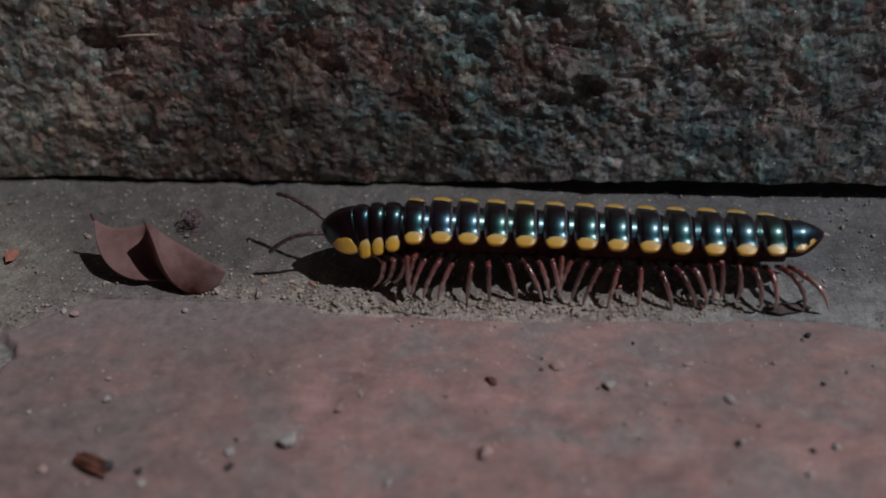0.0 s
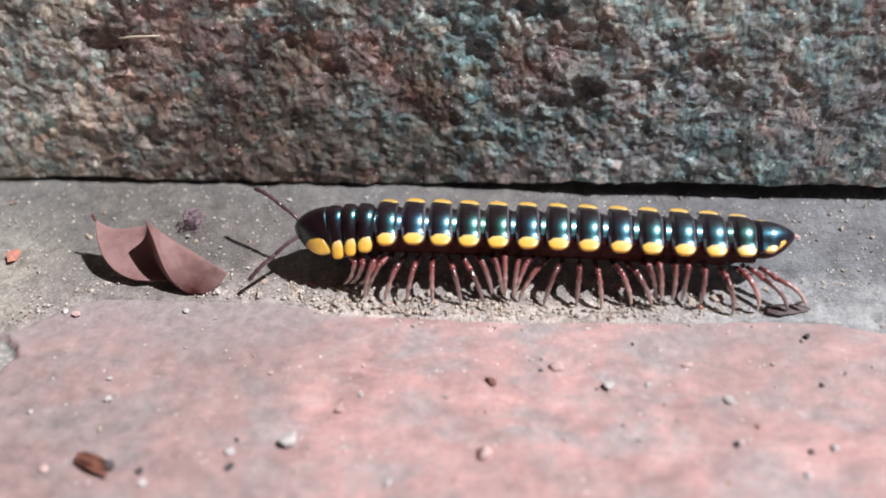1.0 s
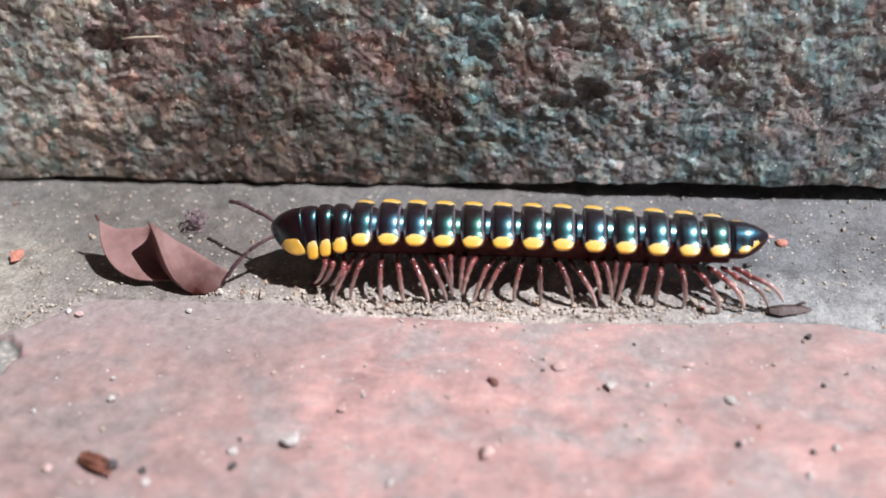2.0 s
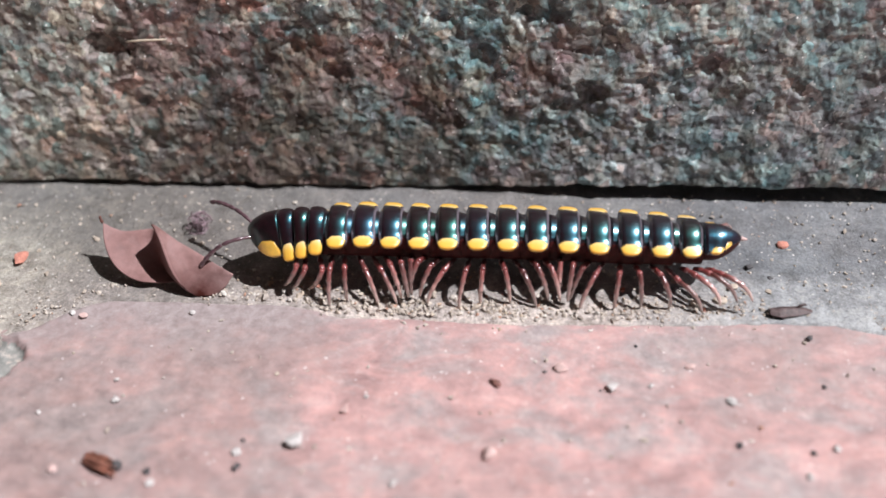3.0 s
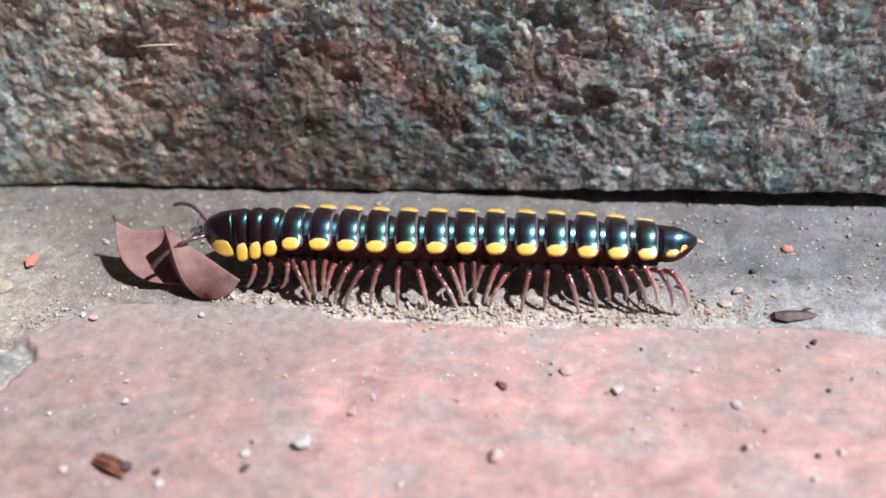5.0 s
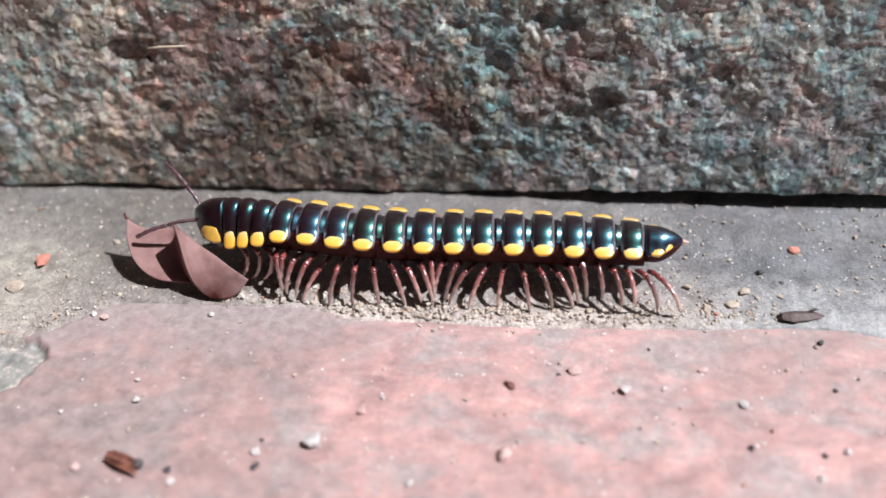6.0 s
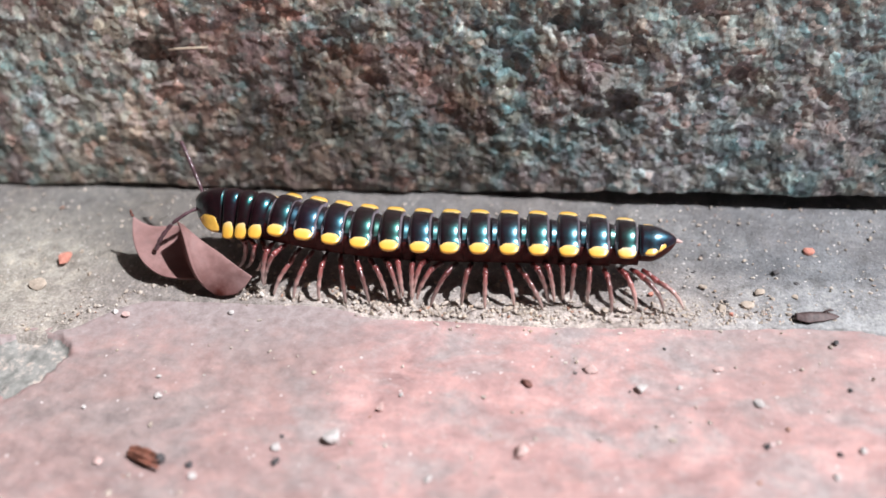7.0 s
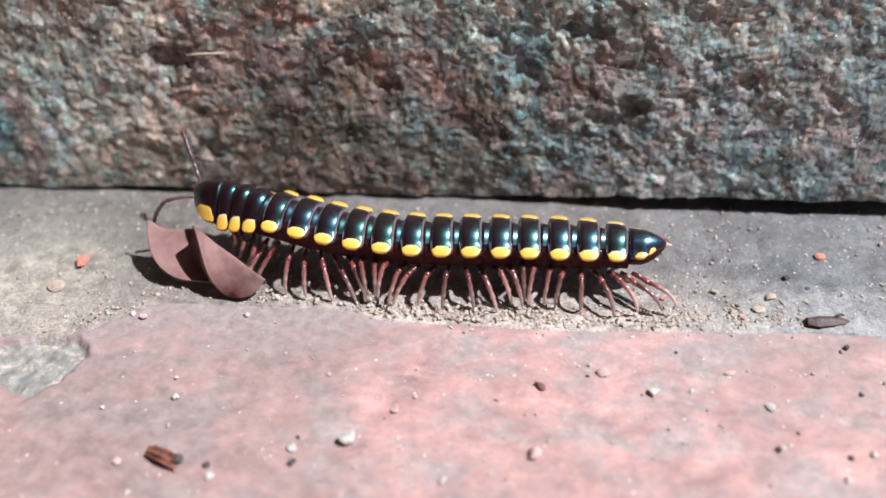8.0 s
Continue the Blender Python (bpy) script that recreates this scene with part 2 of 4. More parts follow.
def leaf_material():
    n = Nodes("dry_leaf")
    base = n.ramp(n.noise(4.0, 5, 0.55, 0.4), [(0.3, (0.185, 0.095, 0.087)), (0.5, (0.27, 0.152, 0.142)), (0.7, (0.35, 0.22, 0.21))])
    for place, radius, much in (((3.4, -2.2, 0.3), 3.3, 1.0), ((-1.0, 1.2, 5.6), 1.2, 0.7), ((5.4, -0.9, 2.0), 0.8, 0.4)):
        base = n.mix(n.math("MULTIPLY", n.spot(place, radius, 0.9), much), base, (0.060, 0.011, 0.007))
    vein = n.ramp(n.noise(0.5, 3, 0.6), [(0.4, 0.92), (0.6, 1.05)])
    base = n.mix(0.8, base, vein, "MULTIPLY")
    n.bump(n.noise(1.2, 4, 0.5), 0.06, 0.5)
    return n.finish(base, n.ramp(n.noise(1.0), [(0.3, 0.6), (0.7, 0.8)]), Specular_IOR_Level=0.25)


def shell_material(name, margin, dents):
    """Black lacquered rings with a blue green sheen and thin, paler horn margins that also carry painted sheen."""
    n = Nodes(name)
    tone = n.ramp(n.noise(0.6, 4, 0.6), [(0.3, (0.008, 0.0015, 0.0025)), (0.7, (0.021, 0.004, 0.007))])
    along = n.math("MULTIPLY", n.math("ABSOLUTE", n.add("ShaderNodeSeparateXYZ", Vector=n.coord).outputs["X"]), 1000.0)
    # Pale band at both ring edges: horn margin plus sheen put into the colour.
    edge = n.ramp(n.math("ADD", n.math("MULTIPLY", along, 0.5), n.math("MULTIPLY", n.noise(0.4), 0.10)), [(0.45, 0.0), (0.53, 1.0), (0.58, 1.0), (0.62, 0.0)])
    base = n.mix(n.math("MULTIPLY", edge, margin), tone, (0.24, 0.20, 0.235))
    n.bump(n.noise(0.8, 3, 0.55), dents, 0.5)
    rough = n.ramp(n.noise(0.9, 3), [(0.35, 0.29), (0.65, 0.38)])
    tint = n.ramp(n.math("ADD", n.math("MULTIPLY", n.add("ShaderNodeObjectInfo").outputs["Random"], 0.6), n.math("MULTIPLY", n.noise(1.2), 0.4)), [(0.2, (0.0, 0.58, 0.44)), (0.5, (0.0, 0.60, 0.70)), (0.8, (0.05, 0.52, 0.85))])
    return n.finish(base, rough, Specular_IOR_Level=0.9, Specular_Tint=tint, Coat_Weight=1.0, Coat_Roughness=0.22)


def spot_material():
    """Waxy yellow spots, cream where they meet the shell and deeper yellow at the rim."""
    n = Nodes("yellow_spot")
    out = n.math("MULTIPLY", n.math("ABSOLUTE", n.add("ShaderNodeSeparateXYZ", Vector=n.coord).outputs["Y"]), 250.0)
    base = n.ramp(n.math("ADD", out, n.math("MULTIPLY", n.math("SUBTRACT", n.noise(0.7), 0.5), 0.10)), [(0.50, (0.80, 0.66, 0.50)), (0.60, (0.88, 0.60, 0.20)), (0.68, (0.88, 0.52, 0.075)), (0.80, (0.86, 0.45, 0.045))])
    n.bump(n.noise(0.3, 3), 0.008, 0.5)
    return n.finish(base, 0.35, Coat_Weight=1.0, Coat_Roughness=0.33)


def leg_material(name, stops, rough):
    """Jointed legs that pale from the first stop to the last along their length."""
    n = Nodes(name)
    along = n.math("MULTIPLY", n.add("ShaderNodeSeparateXYZ", Vector=n.coord).outputs["X"], 250.0)
    base = n.ramp(n.math("ADD", along, n.math("MULTIPLY", n.math("SUBTRACT", n.noise(0.5), 0.5), 0.3)), stops)
    own = n.ramp(n.add("ShaderNodeObjectInfo").outputs["Random"], [(0.0, 0.5), (1.0, 1.6)])
    base = n.mix(1.0, base, own, "MULTIPLY")
    n.bump(n.noise(0.5, 3), 0.09, 0.8)
    return n.finish(base, rough, Specular_IOR_Level=0.7, Coat_Weight=1.0, Coat_IOR=1.8, Coat_Roughness=0.10)


STONE, CEMENT, RED = stone_material(), cement_material(), red_material()
SHELL, PLAIN_SHELL = shell_material("black_shell", 0.8, 0.05), shell_material("plain_black_shell", 0.0, 0.14)
FACE = plain_material("dark_red_face", (0.05, 0.010, 0.010), 0.3, 0.5, 0.4, 0.02, Coat_Weight=1.0, Coat_Roughness=0.15)
BELLY = plain_material("dark_belly", (0.050, 0.010, 0.009), 0.5, 0.5, 0.4, 0.01, Specular_IOR_Level=0.15)
YELLOW = spot_material()
PLAIN_YELLOW = plain_material("plain_yellow_spot", (0.88, 0.52, 0.085), 0.35, 0.7, 0.12, 0.008, Coat_Weight=1.0, Coat_Roughness=0.33)
LEG = leg_material("leg_brown", [(0.0, (0.07, 0.010, 0.010)), (0.5, (0.20, 0.048, 0.045))], 0.3)
SHIN = leg_material("shin_brown", [(0.0, (0.20, 0.048, 0.045)), (0.35, (0.38, 0.20, 0.18)), (0.95, (0.60, 0.46, 0.41))], 0.3)
FEELER = plain_material("feeler_brown", (0.10, 0.052, 0.062), 0.3, 0.4, 0.5, 0.04, Coat_Weight=1.0, Coat_Roughness=0.12)
LEAF = leaf_material()
SAND = grain_material("sand_grains", [(0.0, (0.54, 0.46, 0.39)), (0.3, (0.45, 0.38, 0.33)), (0.5, (0.60, 0.53, 0.47)), (0.62, (0.34, 0.28, 0.24)), (0.74, (0.55, 0.46, 0.37)), (0.86, (0.66, 0.61, 0.56)), (0.95, (0.50, 0.39, 0.29)), (1.0, (0.42, 0.20, 0.14))])
WHITE = plain_material("white_pebble", (0.55, 0.51, 0.49), 0.6, 0.4, 0.15)
PINK = plain_material("pink_pebble", (0.58, 0.40, 0.37), 0.6, 0.4, 0.2)
BRICKRED = plain_material("brick_red_crumb", (0.55, 0.23, 0.17), 0.85, 0.4, 0.25)
DARK = plain_material("dark_crumb", (0.075, 0.068, 0.07), 0.7, 0.4, 0.4)
BROWN = plain_material("brown_crumb", (0.17, 0.070, 0.055), 0.6, 0.4, 0.5)
TUFT = plain_material("dry_fibre", (0.27, 0.185, 0.21), 0.35, 0.5, 0.4)
BARK = plain_material("dark_bark", (0.095, 0.062, 0.060), 0.6, 0.6, 0.45, 0.08)
TAN = plain_material("tan_grit", (0.44, 0.36, 0.29), 0.7, 0.4, 0.3, 0.06)
PLASTER = plain_material("grey_plaster", (0.22, 0.205, 0.19), 0.85, 60.0, 0.25, 0.8)
HUSK = plain_material("brown_husk", (0.23, 0.095, 0.065), 0.55, 0.9, 0.8, 0.08)
STRAW = plain_material("pale_straw", (0.55, 0.46, 0.35), 0.6, 0.5, 0.2)


# ---- building helpers ----
def lattice(ix, iy, seed):
    h = (ix.astype(np.int64) * 374761393 + iy.astype(np.int64) * 668265263 + seed * 1442695041) & 0x7FFFFFFF
    h = ((h ^ (h >> 13)) * 1274126177) & 0x7FFFFFFF
    return ((h ^ (h >> 16)) & 0xFFFF) / 65535.0


def value_noise(x, y, seed):
    ix, iy = np.floor(x), np.floor(y)
    fx, fy = x - ix, y - iy
    fx, fy = fx * fx * fx * (fx * (fx * 6 - 15) + 10), fy * fy * fy * (fy * (fy * 6 - 15) + 10)
    a, b = lattice(ix, iy, seed), lattice(ix + 1, iy, seed)
    c, d = lattice(ix, iy + 1, seed), lattice(ix + 1, iy + 1, seed)
    return (a + (b - a) * fx) * (1 - fy) + (c + (d - c) * fx) * fy - 0.5


def fbm(x, y, size, octaves=4, gain=0.5, seed=1):
    total, amp = 0.0, 1.0
    for k in range(octaves):
        turn = 0.7 * k
        u, v = x * math.cos(turn) - y * math.sin(turn), x * math.sin(turn) + y * math.cos(turn)
        total = total + amp * value_noise(u / size + 17.3 * k, v / size - 9.1 * k, seed + k)
        amp, size = amp * gain, size / 2.05
    return total


def grid_mesh(name, points, material, smooth=True):
    """A mesh from an array rows x columns x 3 in millimetres."""
    r, c, _ = points.shape
    idx = np.arange(r * c).reshape(r, c)
    quads = np.stack([idx[:-1, :-1], idx[:-1, 1:], idx[1:, 1:], idx[1:, :-1]], -1).reshape(-1, 4)
    me = bpy.data.meshes.new(name)
    me.from_pydata((points.reshape(-1, 3) * MM).tolist(), [], quads.tolist())
    me.materials.append(material)
    me.polygons.foreach_set("use_smooth", [smooth] * len(me.polygons))
    return me


def part(name, mesh, parent, label=""):
    ob = new(name, mesh)
    ob.parent = parent
    return tagged(ob, label)


def bm_mesh(name, bm, material, smooth=True):
    bmesh.ops.recalc_face_normals(bm, faces=bm.faces)
    me = bpy.data.meshes.new(name)
    bm.to_mesh(me)
    bm.free()
    me.materials.append(material)
    me.polygons.foreach_set("use_smooth", [smooth] * len(me.polygons))
    return me


def tube_mesh(name, points, radii, material, sides=8):
    """A round tapering tube along points in millimetres, closed at both ends."""
    pts = [Vector(p) for p in points]
    bm = bmesh.new()
    rings = []
    ref = Vector((0.13, 0.31, 0.94))
    for i, p in enumerate(pts):
        ahead = (pts[min(i + 1, len(pts) - 1)] - pts[max(i - 1, 0)]).normalized()
        a = ahead.cross(ref).normalized()
        b = ahead.cross(a).normalized()
        rings.append([bm.verts.new((p + (a * math.cos(w) + b * math.sin(w)) * radii[i]) * MM) for w in (2 * math.pi * k / sides for k in range(sides))])
    for r, s in zip(rings, rings[1:]):
        for k in range(sides):
            bm.faces.new((r[k], r[(k + 1) % sides], s[(k + 1) % sides], s[k]))
    bm.faces.new(rings[0])
    bm.faces.new(rings[-1])
    return bm_mesh(name, bm, material)


def spread(fine_lo, fine_hi, step, outer):
    """Fine steps in the middle and ever wider ones out to the given distances."""
    inner = np.arange(fine_lo, fine_hi + step / 2, step)
    return np.concatenate([fine_lo - np.array(outer[::-1]), inner, fine_hi + np.array(outer)])


OUTER = [2, 6, 15, 40, 120, 400, 1500, 6000, 25000]


# ---- ground ----
def edge_line(x):
    """Where the red slab begins, in y, along the joint."""
    def fall(at, wide):
        return 1 / (1 + np.exp(np.clip((x - at) / wide, -30, 30)))
    return 0.65 + 1.75 * fall(-8.3, 1.3) - 5.5 * fall(-33.5, 1.6) + 1.0 * (1 - fall(27.0, 5.0)) - 1.6 * (1 - fall(42.0, 1.5)) + 0.35 * fbm(x, 0 * x, 9.0, 4, 0.55, 21)


def slab_height(x, y):
    near = np.exp(-((np.abs(x) / 75.0) ** 4) - ((y + 8) / 34.0) ** 4)
    rim = np.clip((edge_line(x) - y) / 0.7, 0, 1)
    z = 0.36 * (1 - (1 - rim) ** 2.0) - 0.26
    # a chip where the red coat has come off
    r = np.sqrt(((x + 39.8) / 4.9) ** 2 + ((y + 6.9) / 3.7) ** 2) + 0.5 * fbm(x, y, 2.6, 4, 0.6, 101)
    patch = np.clip((1.06 - r) / 0.14, 0, 1)
    lip = np.exp(-((r - 1.18) / 0.14) ** 2) * np.clip((y + 6.5) / 1.5, 0, 1)
    return z * near + near * (0.16 * fbm(x, y, 7.0, 4, 0.5, 3) + 0.07 * fbm(x, y, 1.2, 3, 0.6, 9)) - patch * (0.7 - 0.4 * fbm(x, y, 1.0, 3, 0.6, 103)) + 0.22 * lip - 0.1


def crust(x, y):
    """Clotted dust and sand that has settled along the joint."""
    band = np.exp(-((y - edge_line(x) - 1.1) / 1.5) ** 2) * (0.35 + 0.65 * np.exp(-((x - 5) / 26.0) ** 4))
    clots = np.clip(fbm(x, y, 1.9, 3, 0.6, 111) + 0.05, 0, 1) + 0.7 * np.clip(fbm(x, y, 0.8, 3, 0.6, 115), 0, 1)
    return 0.55 * band * clots * np.exp(-((np.abs(x) / 75.0) ** 4))


def build_ground():
    xs, ys = spread(-56, 56, 0.3, OUTER), np.concatenate([-30 - np.array(OUTER[::-1]), np.arange(-30, 3.2, 0.3)])
    x, y = np.meshgrid(xs, ys)
    floor = new("floor", grid_mesh("floor", np.stack([x, y, slab_height(x, y)], -1), RED))
    tagged(floor, "worn red oxide floor with grey patches and dust", "floor", kind="structure")
    xs, ys = spread(-56, 56, 0.25, OUTER), np.concatenate([np.arange(-4.5, 24.1, 0.25), 24 + np.array(OUTER)])
    x, y = np.meshgrid(xs, ys)
    near = np.exp(-((np.abs(x) / 75.0) ** 4) - (np.maximum(y, 0) / 40.0) ** 6)
    z = near * (0.22 * fbm(x, y, 9.0, 3, 0.5, 5) + 0.17 * fbm(x, y, 1.8, 5, 0.6, 11)) - 0.03
    z = z + crust(x, y) - 1.4 * np.clip((edge_line(x) - 0.4 - y) / 1.0, 0, 1)
    strip = new("pavement", grid_mesh("pavement", np.stack([x, y, z], -1), CEMENT))
    tagged(strip, "dusty grey cement strip along the foot of a stone wall", "pavement", kind="structure")


def ledges(v, steps):
    """Turns a smooth relief into flakes with steep little edges."""
    t = v * steps
    f = t - np.floor(t)
    return (np.floor(t) + np.clip((f - 0.5) / 0.28 + 0.5, 0, 1)) / steps


HOLLOWS = [(-31.6, 15.3, 2.6, 1.1), (17.8, 12.1, 1.6, 0.9), (-12.4, 16.0, 2.2, 0.6), (11.5, 19.5, 2.5, 0.6), (-8.5, 12.5, 2.0, 0.5), (6.0, 15.5, 1.8, 0.5), (29.0, 15.0, 1.5, 0.5)]


def build_wall():
    xs = spread(-56, 56, 0.13, OUTER[:-2])
    zs = np.concatenate([[-3.0], np.arange(-1.0, 30.0, 0.13), [31, 34, 40, 55, 80, 150, 300, 700, 1500, 2600]])
    x, z = np.meshgrid(xs, zs)
    near = np.exp(-((np.abs(x) / 80.0) ** 4) - ((z - 12) / 45.0) ** 6)
    lumps = fbm(x, z, 9.0, 3, 0.5, 31)
    wx, wz = x + 1.2 * fbm(x, z, 3.0, 3, 0.5, 33), z + 0.9 * fbm(x, z, 3.0, 3, 0.5, 35)
    flakes = ledges(fbm(0.85 * wx, wz, 3.4, 4, 0.5, 41), 4.0)
    chips = np.clip(fbm(0.9 * wx, wz, 1.3, 4, 0.6, 71) - 0.06, 0, 0.3) / 0.3
    rough = fbm(x, z, 1.0, 4, 0.62, 43)
    pits = np.clip(fbm(0.9 * x, z, 2.6, 3, 0.6, 51) - 0.16, 0, 1)
    y = 20.0 + 0.2 * np.minimum(z, 34.0) + near * (0.5 * lumps + 0.36 * flakes - 0.13 * chips + 0.13 * rough + 0.6 * pits)
    for hx, hz, wide, depth in HOLLOWS:
        y = y + depth * np.clip(1.2 - np.hypot((x - hx) / wide, (z - hz) / wide / 0.7) + 0.8 * fbm(x, z, 1.5, 3, 0.6, 57), 0, 1) ** 1.3
    out = 1 / (1 + np.exp(np.clip(-(x - 12) / 4.5, -30, 30)))
    y = y - 1.5 * out * near
    under = 0.5 + 1.3 * out + 0.5 * fbm(x, 0 * x, 6.0, 4, 0.6, 61)
    y = y + near * 4.0 * np.clip((under - z) / 0.7, 0, 1) ** 0.8
    rows = np.stack([x, y, z], -1)
    back = rows[-1:].copy()
    back[..., 1] = 320
    foot = back.copy()
    foot[..., 2] = -3
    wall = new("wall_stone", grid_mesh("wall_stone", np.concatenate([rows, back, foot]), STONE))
    tagged(wall, "rough grey brown stone wall with rusty stains", "stone wall", kind="structure")


def slab(name, size, centre, label, category):
    """A plain added block out of view, in metres."""
    bm = bmesh.new()
    bmesh.ops.create_cube(bm, size=1.0)
    for v in bm.verts:
        v.co = Vector([c + a * b for c, a, b in zip(centre, v.co, size)])
    bmesh.ops.bevel(bm, geom=bm.edges[:], offset=0.02, segments=2, affect="EDGES")
    tagged(new(name, bm_mesh(name, bm, PLASTER, False)), label, category, kind="structure")


def build_unseen_walls():
    """Unseen walls and a roof, added to block sky light; open towards the sun."""
    slab("unseen_wall_far", (6.0, 0.25, 2.6), (0.0, -0.95, 1.3), "added unseen grey wall across the floor, blocks sky light", "wall")
    slab("unseen_wall_end", (0.25, 1.08, 2.6), (-3.1, -0.285, 1.3), "added unseen grey wall on the left, blocks sky light", "wall")
    slab("ceiling", (4.0, 1.7, 0.15), (-1.1, -0.3, 2.69), "added unseen grey roof, blocks sky light", "ceiling")


build_ground()
build_wall()
build_unseen_walls()


# ---- the millipede ----
RINGS = 18
S_AT = [-0.15, 1.6, 3.0, 4.45, 6.4, 8.9, 11.4, 14.0, 16.7, 19.5, 22.3, 25.1, 28.0, 30.8, 33.7, 36.5, 39.2, 41.75]
WIDE = [0.95, 0.98, 0.99, 1.0] + [1.0] * 11 + [0.97, 0.90, 0.72]
LONG = [0.95, 0.66, 0.62, 0.72, 0.92] + [1.0] * 11 + [0.95, 0.85]
DROOP = [1.85, 2.05, 1.75, 1.2, 0.25] + [0.05] * 10 + [0.1, 0.2, 0.4]
BASE_Y, BODY_Z, HIP, HIP_OUT = 7.0, 6.13, 2.95, 1.6


def outline(q, flange, dome, droop):
    """A point (y, z) on one side of a ring: q = 0 at the back's middle, 1 at the belly's middle."""
    w = 2.20 + 0.98 * flange
    tip = -droop - 0.12 * (1 - flange)

    def top(y):
        # an even dome that flares out into the side lobe
        a, b = min(y, 1.9), max(y - 1.9, 0.0)
        fall = 0.20 * a * a + 0.76 * b - 0.22 * b * b
        return dome * (1.30 - fall) + tip * (y / w) ** 2
    if q <= 0.56:
        y = w * (q / 0.56)
        return y, top(y)
    if q <= 0.70:
        a = math.pi * (q - 0.56) / 0.14
        thick = 0.22 + 0.08 * flange
        return w - thick * 0.35 + thick * 0.35 * math.cos(a) + 0.10 * math.sin(a), top(w) - thick * (1 - math.cos(a))
    a = min(1.0, (q - 0.70) / 0.30)
    thick = 0.22 + 0.08 * flange
    y0, z0 = w - thick * 0.7, top(w) - 2 * thick
    if a < 0.25:
        b = a / 0.25
        return y0 + (2.2 - y0) * b, z0 + (-1.25 - z0) * b ** 1.5
    b = (a - 0.25) / 0.75 * math.pi / 2
    return 2.2 * max(0.0, math.cos(b)) ** 0.6, -1.25 - 2.15 * math.sin(b) ** 0.95


def ring_shape(x, kind):
    """Flange, dome and size of a ring at x along it (-1.5 towards the head, 1.3 towards the tail)."""
    if kind == "first":
        r = max(0.0, 1 - (max(0.0, -x + 0.3) / 2.95) ** 1.8) ** 0.6
        return 0.55 * r, 1.02, max(0.05, r)
    if kind == "last":
        r = max(0.0, 1 - (max(0.0, x + 0.3) / 3.0) ** 1.6) ** 0.66
        return 0.8 * max(0.0, 1 - max(0.0, x) / 1.4), 1.0, max(0.06, r)
    lo, hi = (-1.0, 1.12) if kind == "front" else (-0.93, 1.03)
    body = 1 / (1 + math.exp(-(x - lo) / 0.04)) / (1 + math.exp((x - hi) / 0.05))
    lobe = max(0.0, 1 - abs((x - 0.03) / 1.10) ** 3.2) ** 0.5
    swell = 1.0 - 0.10 * max(0.0, min(x, 1.12) + 0.2) ** 2 - 0.05 * max(0.0, (-0.4 - max(x, -1.1)) / 0.7) ** 2
    if kind == "front":
        return lobe * body, 0.9 + 0.1 * body, (0.955 + 0.045 * body) * swell
    waist = 0.74 + 0.115 * min(1.0, max(0.0, (-1.05 - x) / 0.65))
    return lobe, 0.96 + 0.06 * body, (waist + (1.0 - waist) * body) * swell


def stations(kind):
    if kind == "first":
        return [-2.645, -2.62, -2.54, -2.38, -2.1, -1.75, -1.35, -0.9, -0.5, -0.15, 0.2, 0.5, 0.8, 1.05, 1.15]
    if kind == "last":
        return [-1.5, -1.1, -1.0, -0.8, -0.4, 0.0, 0.4, 0.8, 1.2, 1.6, 2.0, 2.3, 2.5, 2.62]
    return [-1.75, -1.55, -1.35, -1.22, -1.14, -1.08, -1.02, -0.97, -0.93, -0.89, -0.82, -0.7, -0.45, -0.15, 0.15, 0.45, 0.7, 0.84, 0.92, 0.98, 1.03, 1.08, 1.14, 1.22, 1.35]


def girth(q, size, kind, x):
    """The back's swelling fades out towards the belly, which runs on straight from ring to ring."""
    if kind in ("first", "last"):
        return size
    if abs(x) < 1.1:                                # the side lobes keep their width along the ring
        size += (1 - size) * 0.6 * min(1.0, max(0.0, (q - 0.38) / 0.12))
    b = min(1.0, max(0.0, (q - 0.60) / 0.12))
    return size * (1 - b) + 0.955 * b


def ring_mesh(k, kind):
    bm = bmesh.new()
    n = 34
    loops = []
    for x in stations(kind):
        flange, dome, size = ring_shape(x, kind)
        loop = []
        for i in range(2 * n):
            q, s = (i / n, 1) if i <= n else ((2 * n - i) / n, -1)
            y, z = outline(q, flange, dome, DROOP[k])
            fat = girth(q, size, kind, x) * WIDE[k]
            loop.append(bm.verts.new((x * LONG[k] * MM, s * y * fat * MM, ((z + 0.3) * fat - 0.3) * MM)))
        loops.append(loop)
    for a, b in zip(loops, loops[1:]):
        for i in range(2 * n):
            face = bm.faces.new((a[i], a[(i + 1) % (2 * n)], b[(i + 1) % (2 * n)], b[i]))
            face.material_index = 1 if min(i, 2 * n - i) > 0.68 * n else 0
    bm.faces.new(loops[0])
    bm.faces.new(loops[-1])
    me = bm_mesh("segment", bm, SHELL if kind == "mid" else PLAIN_SHELL)
    me.materials.append(BELLY)
    return me


